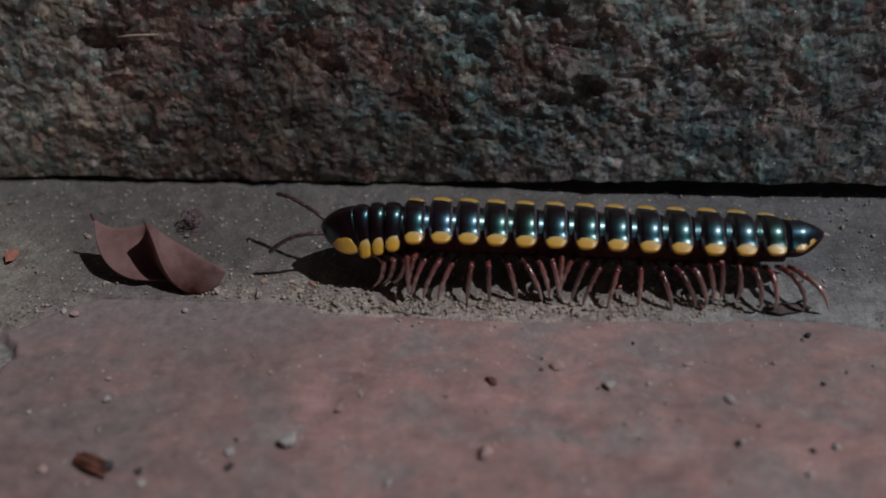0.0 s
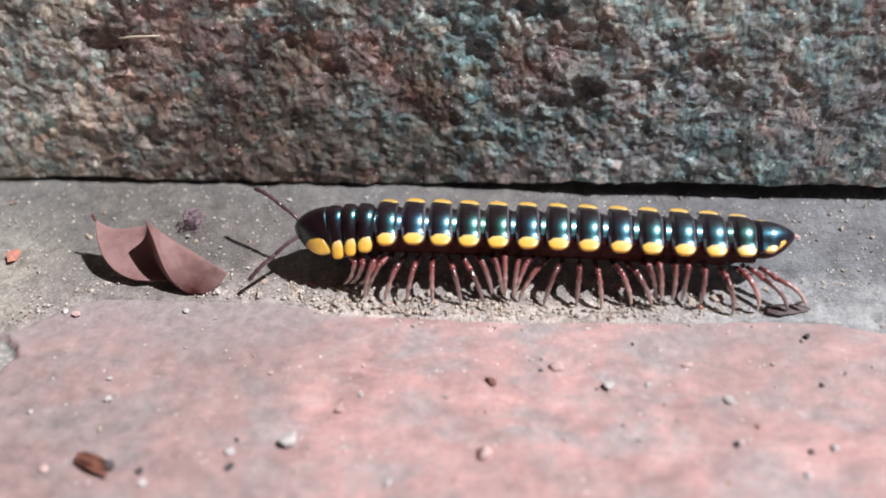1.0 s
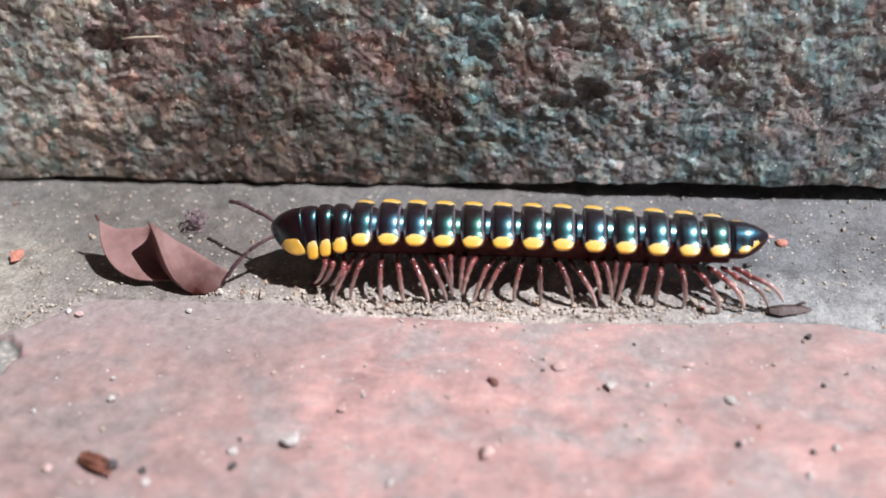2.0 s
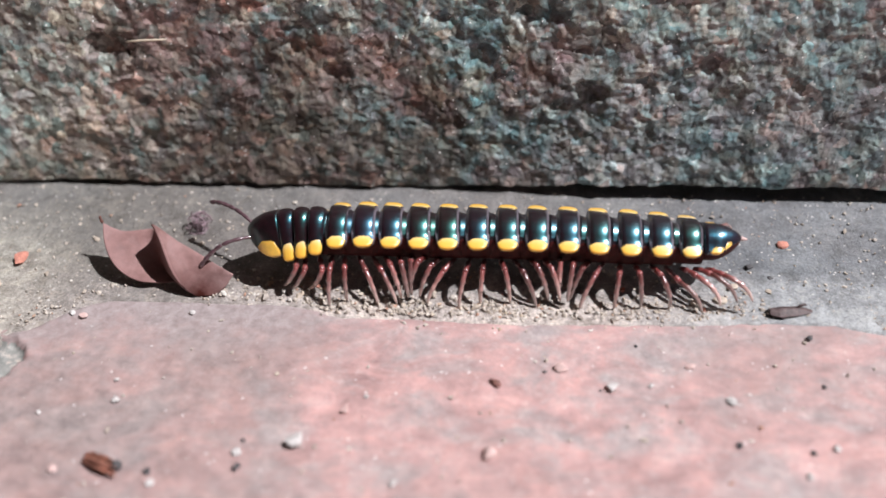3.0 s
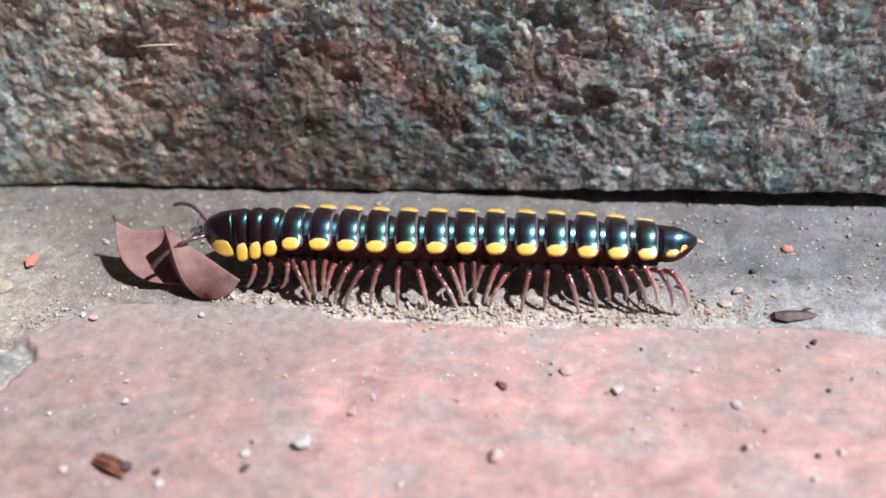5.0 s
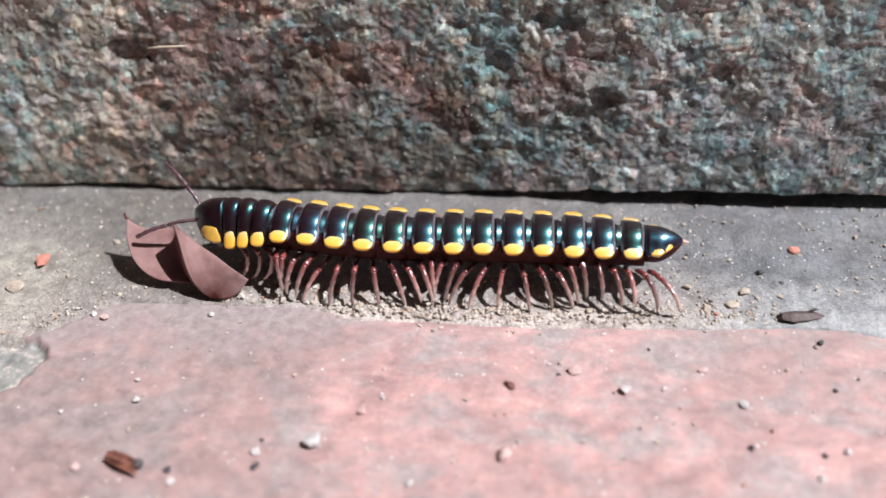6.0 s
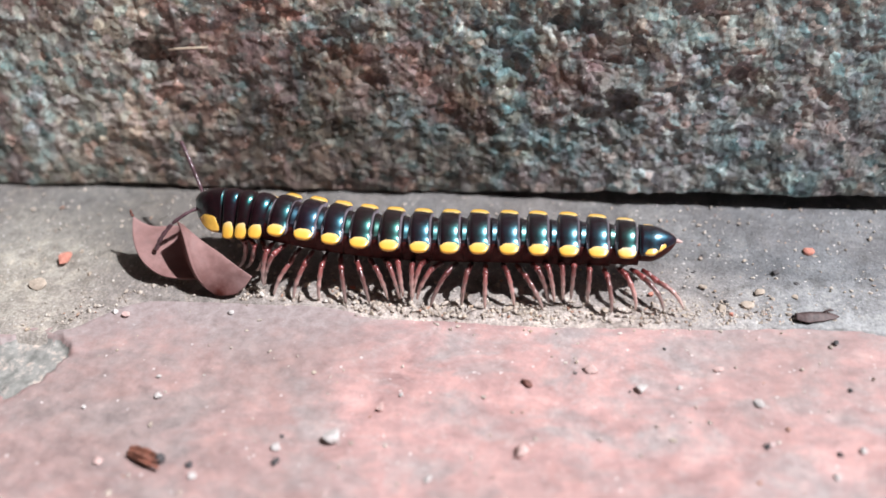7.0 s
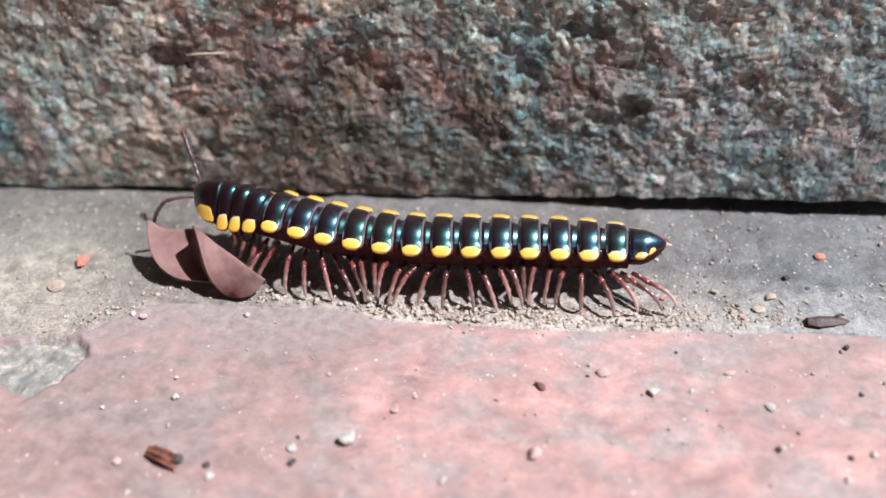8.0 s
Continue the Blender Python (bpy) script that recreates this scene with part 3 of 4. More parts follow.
def spot_mesh(k, kind, side, stretch=None):
    """The yellow lobe on a ring's flange: a thin skin that follows it."""
    bm = bmesh.new()
    lo, hi = stretch or {"first": (-1.55, 1.05), "last": (-1.0, 0.62)}.get(kind, (-0.98, 1.05))
    nx, nq = 14, 12
    rows = []
    for i in range(nx + 1):
        u = 2 * i / nx - 1
        xs, mid = lo + (hi - lo) * (i / nx), 0.5 * (lo + hi) + 0.05
        front = k < 4
        bow = max(0.0, 1 - abs(u) ** 2.8)
        tail = 0.5 + 0.5 * u
        q0 = (0.50 - 0.012 * u if front else 0.50 + 0.01 * tail) - (0.095 if front else 0.11) * bow ** 0.5
        q1 = (0.555 + 0.02 * u if front else 0.525) + (0.12 if front else 0.15) * bow ** 0.65
        if kind == "last":
            q0, q1 = q0 + 0.05, q1 + 0.02
        row = []
        for j in range(nq + 1):
            q = q0 + (q1 - q0) * j / nq
            x = mid + (xs - mid) * (0.74 + 0.26 * math.sin(0.5 * math.pi * min(1.0, 1.6 * j / nq)))
            flange, dome, size = ring_shape(x, kind)
            y, z = outline(q, flange, dome, DROOP[k])
            y2, z2 = outline(min(1.0, q + 0.01), flange, dome, DROOP[k])
            ny, nz = -(z2 - z), (y2 - y)
            ln = math.hypot(ny, nz) or 1.0
            rim = min(1.0, 4.0 * min(j, nq - j) / nq, 3.0 * (1 - abs(u)))
            up = -0.02 + 0.075 * math.sqrt(max(0.0, rim))
            y, z = y + up * ny / ln, z + up * nz / ln
            fat = girth(q, size, kind, x) * WIDE[k]
            row.append(bm.verts.new((x * LONG[k] * MM, side * y * fat * MM, ((z + 0.3) * fat - 0.3) * MM)))
        rows.append(row)
    for a, b in zip(rows, rows[1:]):
        for j in range(nq):
            bm.faces.new((a[j], a[j + 1], b[j + 1], b[j]))
    me = bm_mesh("yellow_spot", bm, PLAIN_YELLOW if kind in ("first", "last") else YELLOW)
    return me


THIGH, SHIN_LONG, FOOT_OUT = 1.95, 3.55, 4.75


def leg_mesh():
    """The upper leg, along x from the hip to the knee."""
    way = [(0.0, 0.0), (0.3, 0.05), (0.7, 0.1), (0.98, 0.12), (1.04, 0.12), (1.4, 0.12), (1.85, 0.07), (2.15, 0.01), (2.25, 0.0)]
    return tube_mesh("leg", [(x * THIGH / 2.25, 0, z) for x, z in way], [0.20, 0.22, 0.26, 0.30, 0.22, 0.24, 0.29, 0.31, 0.24], LEG, 8)


def shin_mesh(bow=1.0):
    """The lower leg, along x from the knee to the claw, bowed a little or, at the tail, a lot."""
    way = [(-0.08, -0.02), (0.1, 0.05), (0.6, 0.22), (1.02, 0.34), (1.10, 0.35), (1.6, 0.43), (2.1, 0.46), (2.18, 0.46), (2.8, 0.40), (3.4, 0.24), (3.85, 0.06), (4.0, -0.02)]
    return tube_mesh("lower_leg", [(x * SHIN_LONG / 4.0, 0, z * bow) for x, z in way], [0.20, 0.25, 0.24, 0.29, 0.21, 0.22, 0.26, 0.19, 0.19, 0.16, 0.10, 0.04], SHIN, 8)


def head_mesh():
    bm = bmesh.new()
    bmesh.ops.create_uvsphere(bm, u_segments=20, v_segments=14, radius=1.0)
    for v in bm.verts:
        x, y, z = v.co
        face = 1.0 if x > 0 else 1 - 0.12 * abs(z)
        v.co = Vector((1.2 * x * face, 1.6 * y, 1.5 * z - 0.25 * x)) * MM
    return bm_mesh("head", bm, FACE)


FEELER_LOW, FEELER_HIGH = 3.2, 3.5


def feeler_mesh(name, joints, long, thin, thick):
    """Joints of an antenna, each swelling towards its end, from the root along x."""
    pts, rad = [], []
    n = 7 * joints
    for i in range(n + 1):
        u = i / n
        w = (u * joints) % 1.0 if i < n else 1.0
        pts.append((long * u, 0.0, 0.22 * math.sin(math.pi * u)))
        rad.append((thin + (thick - thin) * u) * (0.72 + 0.40 * math.sin(math.pi * min(1.0, 0.08 + 0.8 * w))) * (1.0 if i < n else 0.5))
    return tube_mesh(name, pts, rad, FEELER, 8)


# Where the tips of the antennae point from their roots, in millimetres.
NEAR_TIP = [(0.0, (-5.4, -0.6, -1.8)), (0.6, (-5.2, -1.8, -1.6)), (0.9, (-4.8, -3.2, -2.3)), (1.2, (-4.5, -3.3, -3.0)), (1.5, (-4.3, -3.1, -3.5)), (2.1, (-4.6, -2.4, -2.8)), (2.8, (-4.9, -1.8, -2.2)), (3.3, (-5.0, -1.8, -2.2)), (3.6, (-4.8, -3.6, -2.8)), (4.0, (-4.3, -4.6, -3.2)), (4.4, (-4.0, -4.2, -3.0)), (4.7, (-4.2, -3.4, -2.5)), (5.2, (-5.2, -2.2, -1.6)), (5.8, (-5.8, -1.2, -1.2)), (6.2, (-5.7, -1.6, -1.7)), (6.4, (-5.4, -2.3, -2.6)), (6.7, (-4.8, -2.5, -2.9)), (7.0, (-4.2, -2.6, -3.2)), (7.3, (-4.8, -2.2, -2.9)), (7.6, (-4.8, -1.4, -2.7)), (8.0, (-4.6, -0.8, -2.6))]
FAR_TIP = [(0.0, (-5.2, 3.0, 1.2)), (0.9, (-5.2, 3.6, 1.8)), (1.5, (-5.6, 3.5, 0.5)), (2.1, (-5.4, 3.2, 0.3)), (2.8, (-5.0, 3.0, 0.0)), (3.2, (-5.0, 3.5, 0.7)), (4.0, (-5.2, 3.4, 0.4)), (4.4, (-4.6, 3.2, -0.2)), (4.7, (-4.4, 3.4, -1.2)), (5.2, (-4.6, 3.4, 0.8)), (5.8, (-4.3, 3.4, 2.5)), (6.2, (-4.0, 3.8, 3.6)), (6.4, (-3.5, 4.0, 4.3)), (7.0, (-2.7, 4.0, 4.0)), (7.3, (-3.0, 4.2, 4.5)), (8.0, (-2.6, 4.3, 4.5))]


def front_x(t):
    """x of the first ring; the pace eases off a little."""
    return float(np.interp(t, range(9), [-5.3, -7.85, -10.4, -12.95, -15.35, -17.45, -19.45, -21.5, -23.6]))


RISE = [(0.0, 0.0), (4.3, 0.0), (5.2, 0.8), (6.0, 2.6), (6.5, 3.6), (7.0, 4.0), (7.5, 4.9), (8.0, 5.8)]
STRETCH = [(0.0, 0.0), (3.5, 0.1), (4.0, 0.45), (4.5, 1.0), (8.0, 1.0)]     # the front rings reach forward
PERK = [(0.0, 0.62), (1.5, 0.6), (4.0, 0.35), (5.5, 0.1), (8.0, 0.0)]           # and are held a little high


def spine(s, t):
    """A point on the body's axis, s behind the first ring, in the millipede's own space."""
    a = np.interp(t, [r[0] for r in RISE], [r[1] for r in RISE])
    reach = np.interp(t, [r[0] for r in STRETCH], [r[1] for r in STRETCH])
    perk = np.interp(t, [r[0] for r in PERK], [r[1] for r in PERK]) * min(1.0, max(0.0, 1 - s / 16.0))
    f = max(0.0, 1 - s / 22.0) ** 2
    sway = 0.22 * math.sin((s + front_x(t)) / 6.5)
    dip = -1.0 * max(0.0, 1 - max(0.0, s + 1.5) / 4.8) ** 1.5
    return Vector((s - 0.9 * reach * f, sway + 0.5 * a * f, BODY_Z + dip + perk + 0.44 * a * f - 0.4 * max(0.0, s - 8.0) / 34.0))


def ring_pose(s, t):
    p, q, r = spine(s, t), spine(s - 0.8, t), spine(s + 0.8, t)
    ax = (r - q).normalized()
    ay = Vector((0, 0, 1)).cross(ax).normalized()
    az = ax.cross(ay)
    m = Matrix((ax, ay, az)).transposed().to_4x4()
    m.translation = p * MM
    return m


LEGS = []                                   # leg, its ring, its s and x on the ring, side
PARTS = {}
WAVE, WAVE_PACE, SWING, STROKE = 14.2, 2.24, 0.60, 3.0


def build_millipede():
    thing = new("millipede")
    tagged(thing, "glossy black millipede with yellow spots, walking over cement", "millipede")
    thing.location = (front_x(0) * MM, BASE_Y * MM, 0)
    thigh, shin, tail_shin = leg_mesh(), shin_mesh(), shin_mesh(1.8)
    shared = {}
    rings = []
    for k in range(RINGS):
        kind = "first" if k == 0 else "last" if k == RINGS - 1 else "front" if k < 4 else "mid"
        key = (kind, WIDE[k], LONG[k], DROOP[k])
        if key not in shared:
            shared[key] = (ring_mesh(k, kind), spot_mesh(k, kind, -1), spot_mesh(k, kind, 1))
        ring, near, far = shared[key]
        seg = part("segment", ring, thing)
        part("yellow_spot", near, seg, "yellow side spot")
        part("yellow_spot", far, seg, "yellow side spot")
        if kind == "last":
            for side in (-1, 1):
                part("yellow_spot", spot_mesh(k, kind, side, (0.55, 1.5)), seg, "small yellow side spot")
        rings.append(seg)
        hips = [] if k == 0 else [-0.9] if k == RINGS - 1 else [0.1] if k < 4 else [-0.62, 0.72]
        for x in hips:
            for side in (-1, 1):
                leg = part("leg", thigh, thing, "reddish brown jointed leg")
                low = part("lower_leg", tail_shin if k > 14 else shin, leg, "paler reddish lower leg")
                LEGS.append((leg, low, k, x * LONG[k], side))
    PARTS.update(thing=thing, rings=rings)
    head = part("head", head_mesh(), thing)
    low, high = feeler_mesh("antenna", 3, FEELER_LOW, 0.17, 0.20), feeler_mesh("antenna_tip", 4, FEELER_HIGH, 0.20, 0.22)
    feelers = []
    for side in (-1, 1):
        root = part("antenna", low, thing, "thin dark jointed antenna")
        feelers.append((root, part("antenna_tip", high, root)))
    tip = part("tail_tip", tube_mesh("tail_tip", [(0, 0, 0), (0.25, 0, -0.03), (0.5, 0, -0.08), (0.72, 0, -0.12)], [0.26, 0.22, 0.15, 0.06], PINK), rings[-1], "pale reddish tail tip")
    tip.location = (2.12 * MM, 0, -0.4 * MM)
    PARTS.update(head=head, feelers=feelers)


def axes(origin, along, up):
    """A pose with x along a way and z as near to up as can be."""
    ax = along.normalized()
    ay = up.cross(ax).normalized()
    m = Matrix((ax, ay, ax.cross(ay))).transposed().to_4x4()
    m.translation = origin * MM
    return m


def leg_poses(k, x, side, t):
    """Poses of a leg in the millipede's space and of its lower part in the leg's."""
    s = S_AT[k] + x
    u = ((s - (34.25 - WAVE_PACE * t)) / WAVE + (0.06 if side > 0 else 0.0) + 0.02 * math.sin(7.0 * s)) % 1.0
    half = SWING / 2
    if u > 1 - half:
        u -= 1
    if u <= half:                                   # in the air, from behind to ahead
        w = (u + half) / SWING
        f, lift = STROKE * (0.5 * math.cos(math.pi * w) + 0.5 * (1 - 2 * w)), 0.9 * math.sin(math.pi * w) ** 0.8
    else:                                           # on the ground, from ahead to behind
        w = (u - half) / (1 - SWING)
        f, lift = STROKE * (2 * w - 1), 0.0
    own = math.sin(12.9898 * s + 4.1 * side) * 43.7
    own -= math.floor(own) + 0.5                    # each leg steps a little in its own way
    f = f * (0.85 if s < 33 else 0.5) + 0.7 * own + 0.36 * max(0.0, s - 32.0)
    ring = ring_pose(S_AT[k], t)
    hip = (ring @ (Vector((x, side * HIP_OUT, -HIP)) * MM)) / MM
    mid = spine(s, t)
    step = max(0.0, mid.z - BODY_Z - 0.5) * 0.8 + 0.2 * max(0.0, s - 36.8)
    foot = Vector((hip.x + f, mid.y + side * (FOOT_OUT - 0.45 * lift + 0.9 * own), lift + step))
    if k < 4:                                       # the first legs are held tucked under the head
        foot = Vector((hip.x - 0.7 + 0.35 * f, mid.y + side * 2.8, 0.3 + 0.5 * lift + step))
    way = foot - hip
    far = min(way.length, THIGH + SHIN_LONG - 0.06)
    way = way.normalized()
    lean = Vector((0.45, side * 0.15, 0.8)) if k < 4 else Vector((0, side * 0.25, 1))
    up = (lean - way * way.dot(lean)).normalized()
    bend = math.acos(max(-1.0, min(1.0, (THIGH ** 2 + far ** 2 - SHIN_LONG ** 2) / (2 * THIGH * far))))
    knee = hip + (way * math.cos(bend) + up * math.sin(bend)) * THIGH
    upper = axes(hip, knee - hip, up)
    lower = axes(knee, hip + way * far - knee, up)
    return upper, upper.inverted() @ lower


def feeler_poses(side, tip, t):
    """Poses of an antenna in the millipede's space and of its outer half in its own, bent upwards at the elbow."""
    root = (ring_pose(-1.0, t) @ (Vector((-0.95, side * 0.55, -0.75)) * MM)) / MM
    a, b = FEELER_LOW, FEELER_HIGH
    far = min(tip.length * 1.08, a + b - 0.04)
    way = tip.normalized()
    lean = Vector((-0.2, side * 0.35, 1.0))
    up = (lean - way * way.dot(lean)).normalized()
    bend = math.acos(max(-1.0, min(1.0, (a * a + far * far - b * b) / (2 * a * far))))
    elbow = root + (way * math.cos(bend) + up * math.sin(bend)) * a
    lower = axes(root, elbow - root, up)
    return lower, lower.inverted() @ axes(elbow, root + way * far - elbow, up)


build_millipede()


# ---- the dry leaf ----
def bezier(points, u):
    pts = [Vector(p) for p in points]
    if len(pts) == 5:                       # a margin with a sharp corner
        k = min(3, int(4 * u))
        return pts[k].lerp(pts[k + 1], 4 * u - k)
    while len(pts) > 1:
        pts = [a.lerp(b, u) for a, b in zip(pts, pts[1:])]
    return pts[0]


def build_leaf():
    # Ribs across the wavy blade, from one margin over the crease to the other, each from top to foot.
    ribs = [
        [(-30.4, 8.1, 4.6), (-30.1, 5.7, 3.1), (-28.9, 4.0, 1.5), (-26.0, 3.7, 0.9)],
        [(-28.6, 8.0, 3.7), (-28.2, 6.6, 2.1), (-27.0, 4.9, 1.0), (-24.6, 3.9, 0.65)],
        [(-26.2, 9.0, 3.2), (-25.8, 7.3, 1.6), (-24.8, 5.4, 0.5), (-22.7, 4.4, 0.25)],
        [(-24.9, 7.9, 4.2), (-24.3, 5.8, 2.7), (-23.7, 3.9, 1.1), (-21.4, 3.4, 0.05)],
        [(-24.6, 6.3, 6.0), (-22.9, 4.4, 4.9), (-23.3, 2.8, 1.9), (-20.4, 2.8, 0.0)],
        [(-24.1, 6.0, 6.1), (-22.6, 4.3, 4.5), (-22.7, 2.75, 1.7), (-20.2, 2.75, 0.0)],
        [(-22.5, 5.8, 4.6), (-21.3, 4.6, 3.1), (-19.9, 3.5, 1.3), (-19.2, 2.8, 0.1)],
        [(-20.8, 5.5, 3.4), (-18.8, 4.75, 2.6), (-16.9, 4.1, 1.8), (-17.6, 3.6, 0.8), (-18.5, 3.2, 0.1)],
    ]
    origin = Vector((-23.5, 5.0, 0))
    nv, nw = 84, 26
    pts = np.zeros((nv + 1, nw + 1, 3))
    for i in range(nv + 1):
        v = 7 * i / nv
        a = min(6, int(v))
        f = v - a
        for j in range(nw + 1):
            w = j / nw
            p0, p1, p2, p3 = (bezier(ribs[min(7, max(0, a + d))], w) for d in (-1, 0, 1, 2))
            p = 0.5 * ((2 * p1) + (p2 - p0) * f + (2 * p0 - 5 * p1 + 4 * p2 - p3) * f * f + (3 * p1 - p0 - 3 * p2 + p3) * f ** 3)
            pts[i, j] = p - origin
    pts[..., 2] = np.maximum(pts[..., 2], 0.02)
    leaf = new("dry_leaf")
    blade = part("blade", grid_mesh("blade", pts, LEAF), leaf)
    part("stalk", tube_mesh("stalk", [(-6.85, 3.0, 4.7), (-7.0, 3.1, 4.95), (-7.05, 3.15, 5.2), (-7.0, 3.15, 5.4)], [0.16, 0.14, 0.14, 0.10], BROWN, 7), leaf, "short dark broken stalk")
    thick = blade.modifiers.new("thickness", "SOLIDIFY")
    thick.thickness = 0.16 * MM
    thick.offset = 0.0
    leaf.location = origin * MM
    tagged(leaf, "curled dry reddish brown leaf lying on the cement", "leaf")
    PARTS.update(leaf=leaf, leaf_at=origin)


build_leaf()


# ---- grains, pebbles and crumbs ----
ICO = bmesh.new()
bmesh.ops.create_icosphere(ICO, subdivisions=1, radius=1.0)
ICO_V = np.array([v.co[:] for v in ICO.verts])
ICO_F = np.array([[v.index for v in f.verts] for f in ICO.faces])
ICO.free()


def grains(name, places, sizes, material, label, rng):
    """Many small stones in one mesh."""
    n = len(places)
    verts = np.repeat(ICO_V[None], n, 0) * rng.uniform(0.45, 1.3, (n, len(ICO_V), 1)) * rng.uniform(0.55, 1.5, (n, 1, 3))
    turn = rng.uniform(0, 6.28, n)
    c, s = np.cos(turn)[:, None], np.sin(turn)[:, None]
    x, y = verts[..., 0] * c - verts[..., 1] * s, verts[..., 0] * s + verts[..., 1] * c
    verts = np.stack([x, y, verts[..., 2] * 0.75], -1) * sizes[:, None, None] + places[:, None, :]
    faces = (ICO_F[None] + (np.arange(n) * len(ICO_V))[:, None, None]).reshape(-1, 3)
    me = bpy.data.meshes.new(name)
    me.from_pydata((verts.reshape(-1, 3) * MM).tolist(), [], faces.tolist())
    me.materials.append(material)
    ob = new(name, me)
    return tagged(ob, label, name.replace("_", " "), kind="stuff")


def build_grains():
    rng = np.random.default_rng(5)
    n = 26000
    x = rng.uniform(-46, 48, n)
    y = edge_line(x) + rng.normal(0.9, 1.3, n)
    clump = 0.25 + 2.2 * fbm(x, y, 3.2, 3, 0.6, 91)
    keep = rng.uniform(0, 1, n) < (0.15 + 0.75 * np.exp(-((x - 3) / 21.0) ** 4)) * np.clip(clump, 0.03, 1)
    keep &= (y > edge_line(x) - 0.1) | (rng.uniform(0, 1, n) < 0.15)
    x, y = x[keep], y[keep]
    size = 0.03 + 0.20 * rng.uniform(0, 1, len(x)) ** 5
    m = 300
    gx = rng.uniform(-20, 34, m)
    gy = edge_line(gx) + np.abs(rng.normal(0.3, 1.5, m))
    gs = rng.uniform(0.08, 0.34, m) * np.where(gx < 8, 1.0, 0.75)
    x, y, size = np.append(x, gx), np.append(y, gy), np.append(size, gs)
    z = np.where(y < edge_line(x), slab_height(x, y), crust(x, y)) + size * 0.2
    grains("sand", np.stack([x, y, z], -1), size, SAND, "loose sand and grit heaped along the floor joint", rng)
    n = 3800
    x, y = rng.uniform(-52, 52, n), np.where(rng.uniform(0, 1, n) < 0.2, rng.uniform(-26, 2, n), rng.uniform(2, 19.8, n))
    size = 0.03 + 0.19 * rng.uniform(0, 1, n) ** 5
    z = np.where(y < edge_line(x), slab_height(x, y), 0.0) + size * 0.4
    grains("grit", np.stack([x, y, z], -1), size, SAND, "scattered pale grit specks on the floor", rng)


def pebble(name, x, y, size, material, label, category, flat=0.7, long=1.0, turn=0.0, z=None, seed=0):
    rng = np.random.default_rng(seed + 77)
    bm = bmesh.new()
    bmesh.ops.create_icosphere(bm, subdivisions=2, radius=1.0)
    cuts = [(Vector(rng.normal(0, 1, 3)).normalized(), rng.uniform(0.40, 0.85)) for _ in range(12)]
    for v in bm.verts:
        for way, far in cuts:
            d = v.co.dot(way)
            if d > far:
                v.co -= way * (d - far)
        v.co = Vector((v.co.x * long, v.co.y, v.co.z * flat)) * size * MM
    low = min(v.co.z for v in bm.verts)
    ob = new(name, bm_mesh(name, bm, material, False))
    ground = float(slab_height(np.array(x), np.array(y))) if y < float(edge_line(np.array(float(x)))) else -0.02
    ob.matrix_basis = pose(x * MM, y * MM, (ground if z is None else z) * MM - low - 0.03 * MM, 0, 0, turn)
    return tagged(ob, label, category)


def build_tuft():
    """A small ball of dry curled fibres."""
    rng = np.random.default_rng(12)
    bm = bmesh.new()
    for _ in range(80):
        way = Vector(rng.normal(0, 1, 3)).normalized()
        side = way.cross(Vector(rng.normal(0, 1, 3))).normalized()
        r, bend = rng.uniform(0.5, 1.7), rng.uniform(0.5, 2.0)
        pts = [(way * math.cos(bend * u) + side * math.sin(bend * u)) * r * (1 - 0.25 * u) for u in (0, 0.2, 0.4, 0.6, 0.8, 1.0)]
        pts = [Vector((p.x, p.y, max(-1.05, p.z * 0.85))) for p in pts]
        piece = tube_mesh("piece", pts, [0.03, 0.045, 0.055, 0.05, 0.04, 0.02], TUFT, 5)
        bm.from_mesh(piece)
        bpy.data.meshes.remove(piece)
    ob = new("dry_tuft", bm_mesh("dry_tuft", bm, TUFT))
    ob.matrix_basis = pose(-22.7 * MM, 12.6 * MM, 1.02 * MM)
    tagged(ob, "small tangled tuft of dry purplish brown fibres", "plant debris")


def build_chip():
    """A folded flake of dark bark, its front lip off the ground and a splinter at one end."""
    u, v = np.meshgrid(np.linspace(-1, 1, 30), np.linspace(-1, 1, 14))
    wide = 0.60 * np.maximum(0.0, 1 - np.abs(u + 0.1) ** 2.0 / 1.3) ** 0.7 + 0.05 + 0.10 * fbm(2.0 * u, v, 0.8, 3, 0.5, 83)
    x = 1.9 * u + 0.25 * v * (u > 0) * u
    y = v * wide + 0.12 * np.sin(3 * u)
    z = 0.18 + 0.42 * (1 - 0.35 * u - 0.45 * u * u) * (1 - np.abs(v - 0.15) * np.where(v > 0.15, 1.0, 0.55)) + 0.12 * fbm(x, y, 0.9, 4, 0.6, 81)
    ob = new("bark_chip", grid_mesh("bark_chip", np.stack([x, y, np.maximum(z, 0.0)], -1), BARK))
    mod = ob.modifiers.new("thickness", "SOLIDIFY")
    mod.thickness = 0.14 * MM
    mod.offset = 1.0
    ob.matrix_basis = pose(35.6 * MM, 2.25 * MM, -0.05 * MM, 0, 0, 0)
    part("splinter", tube_mesh("splinter", [(0.4, 0.25, 0.55), (0.9, 0.45, 0.75), (1.35, 0.55, 0.85), (1.6, 0.5, 0.8)], [0.05, 0.13, 0.12, 0.04], BARK, 6), ob, "short dark splinter")
    tagged(ob, "dark brown curled sliver of bark beside the floor joint", "bark chip")


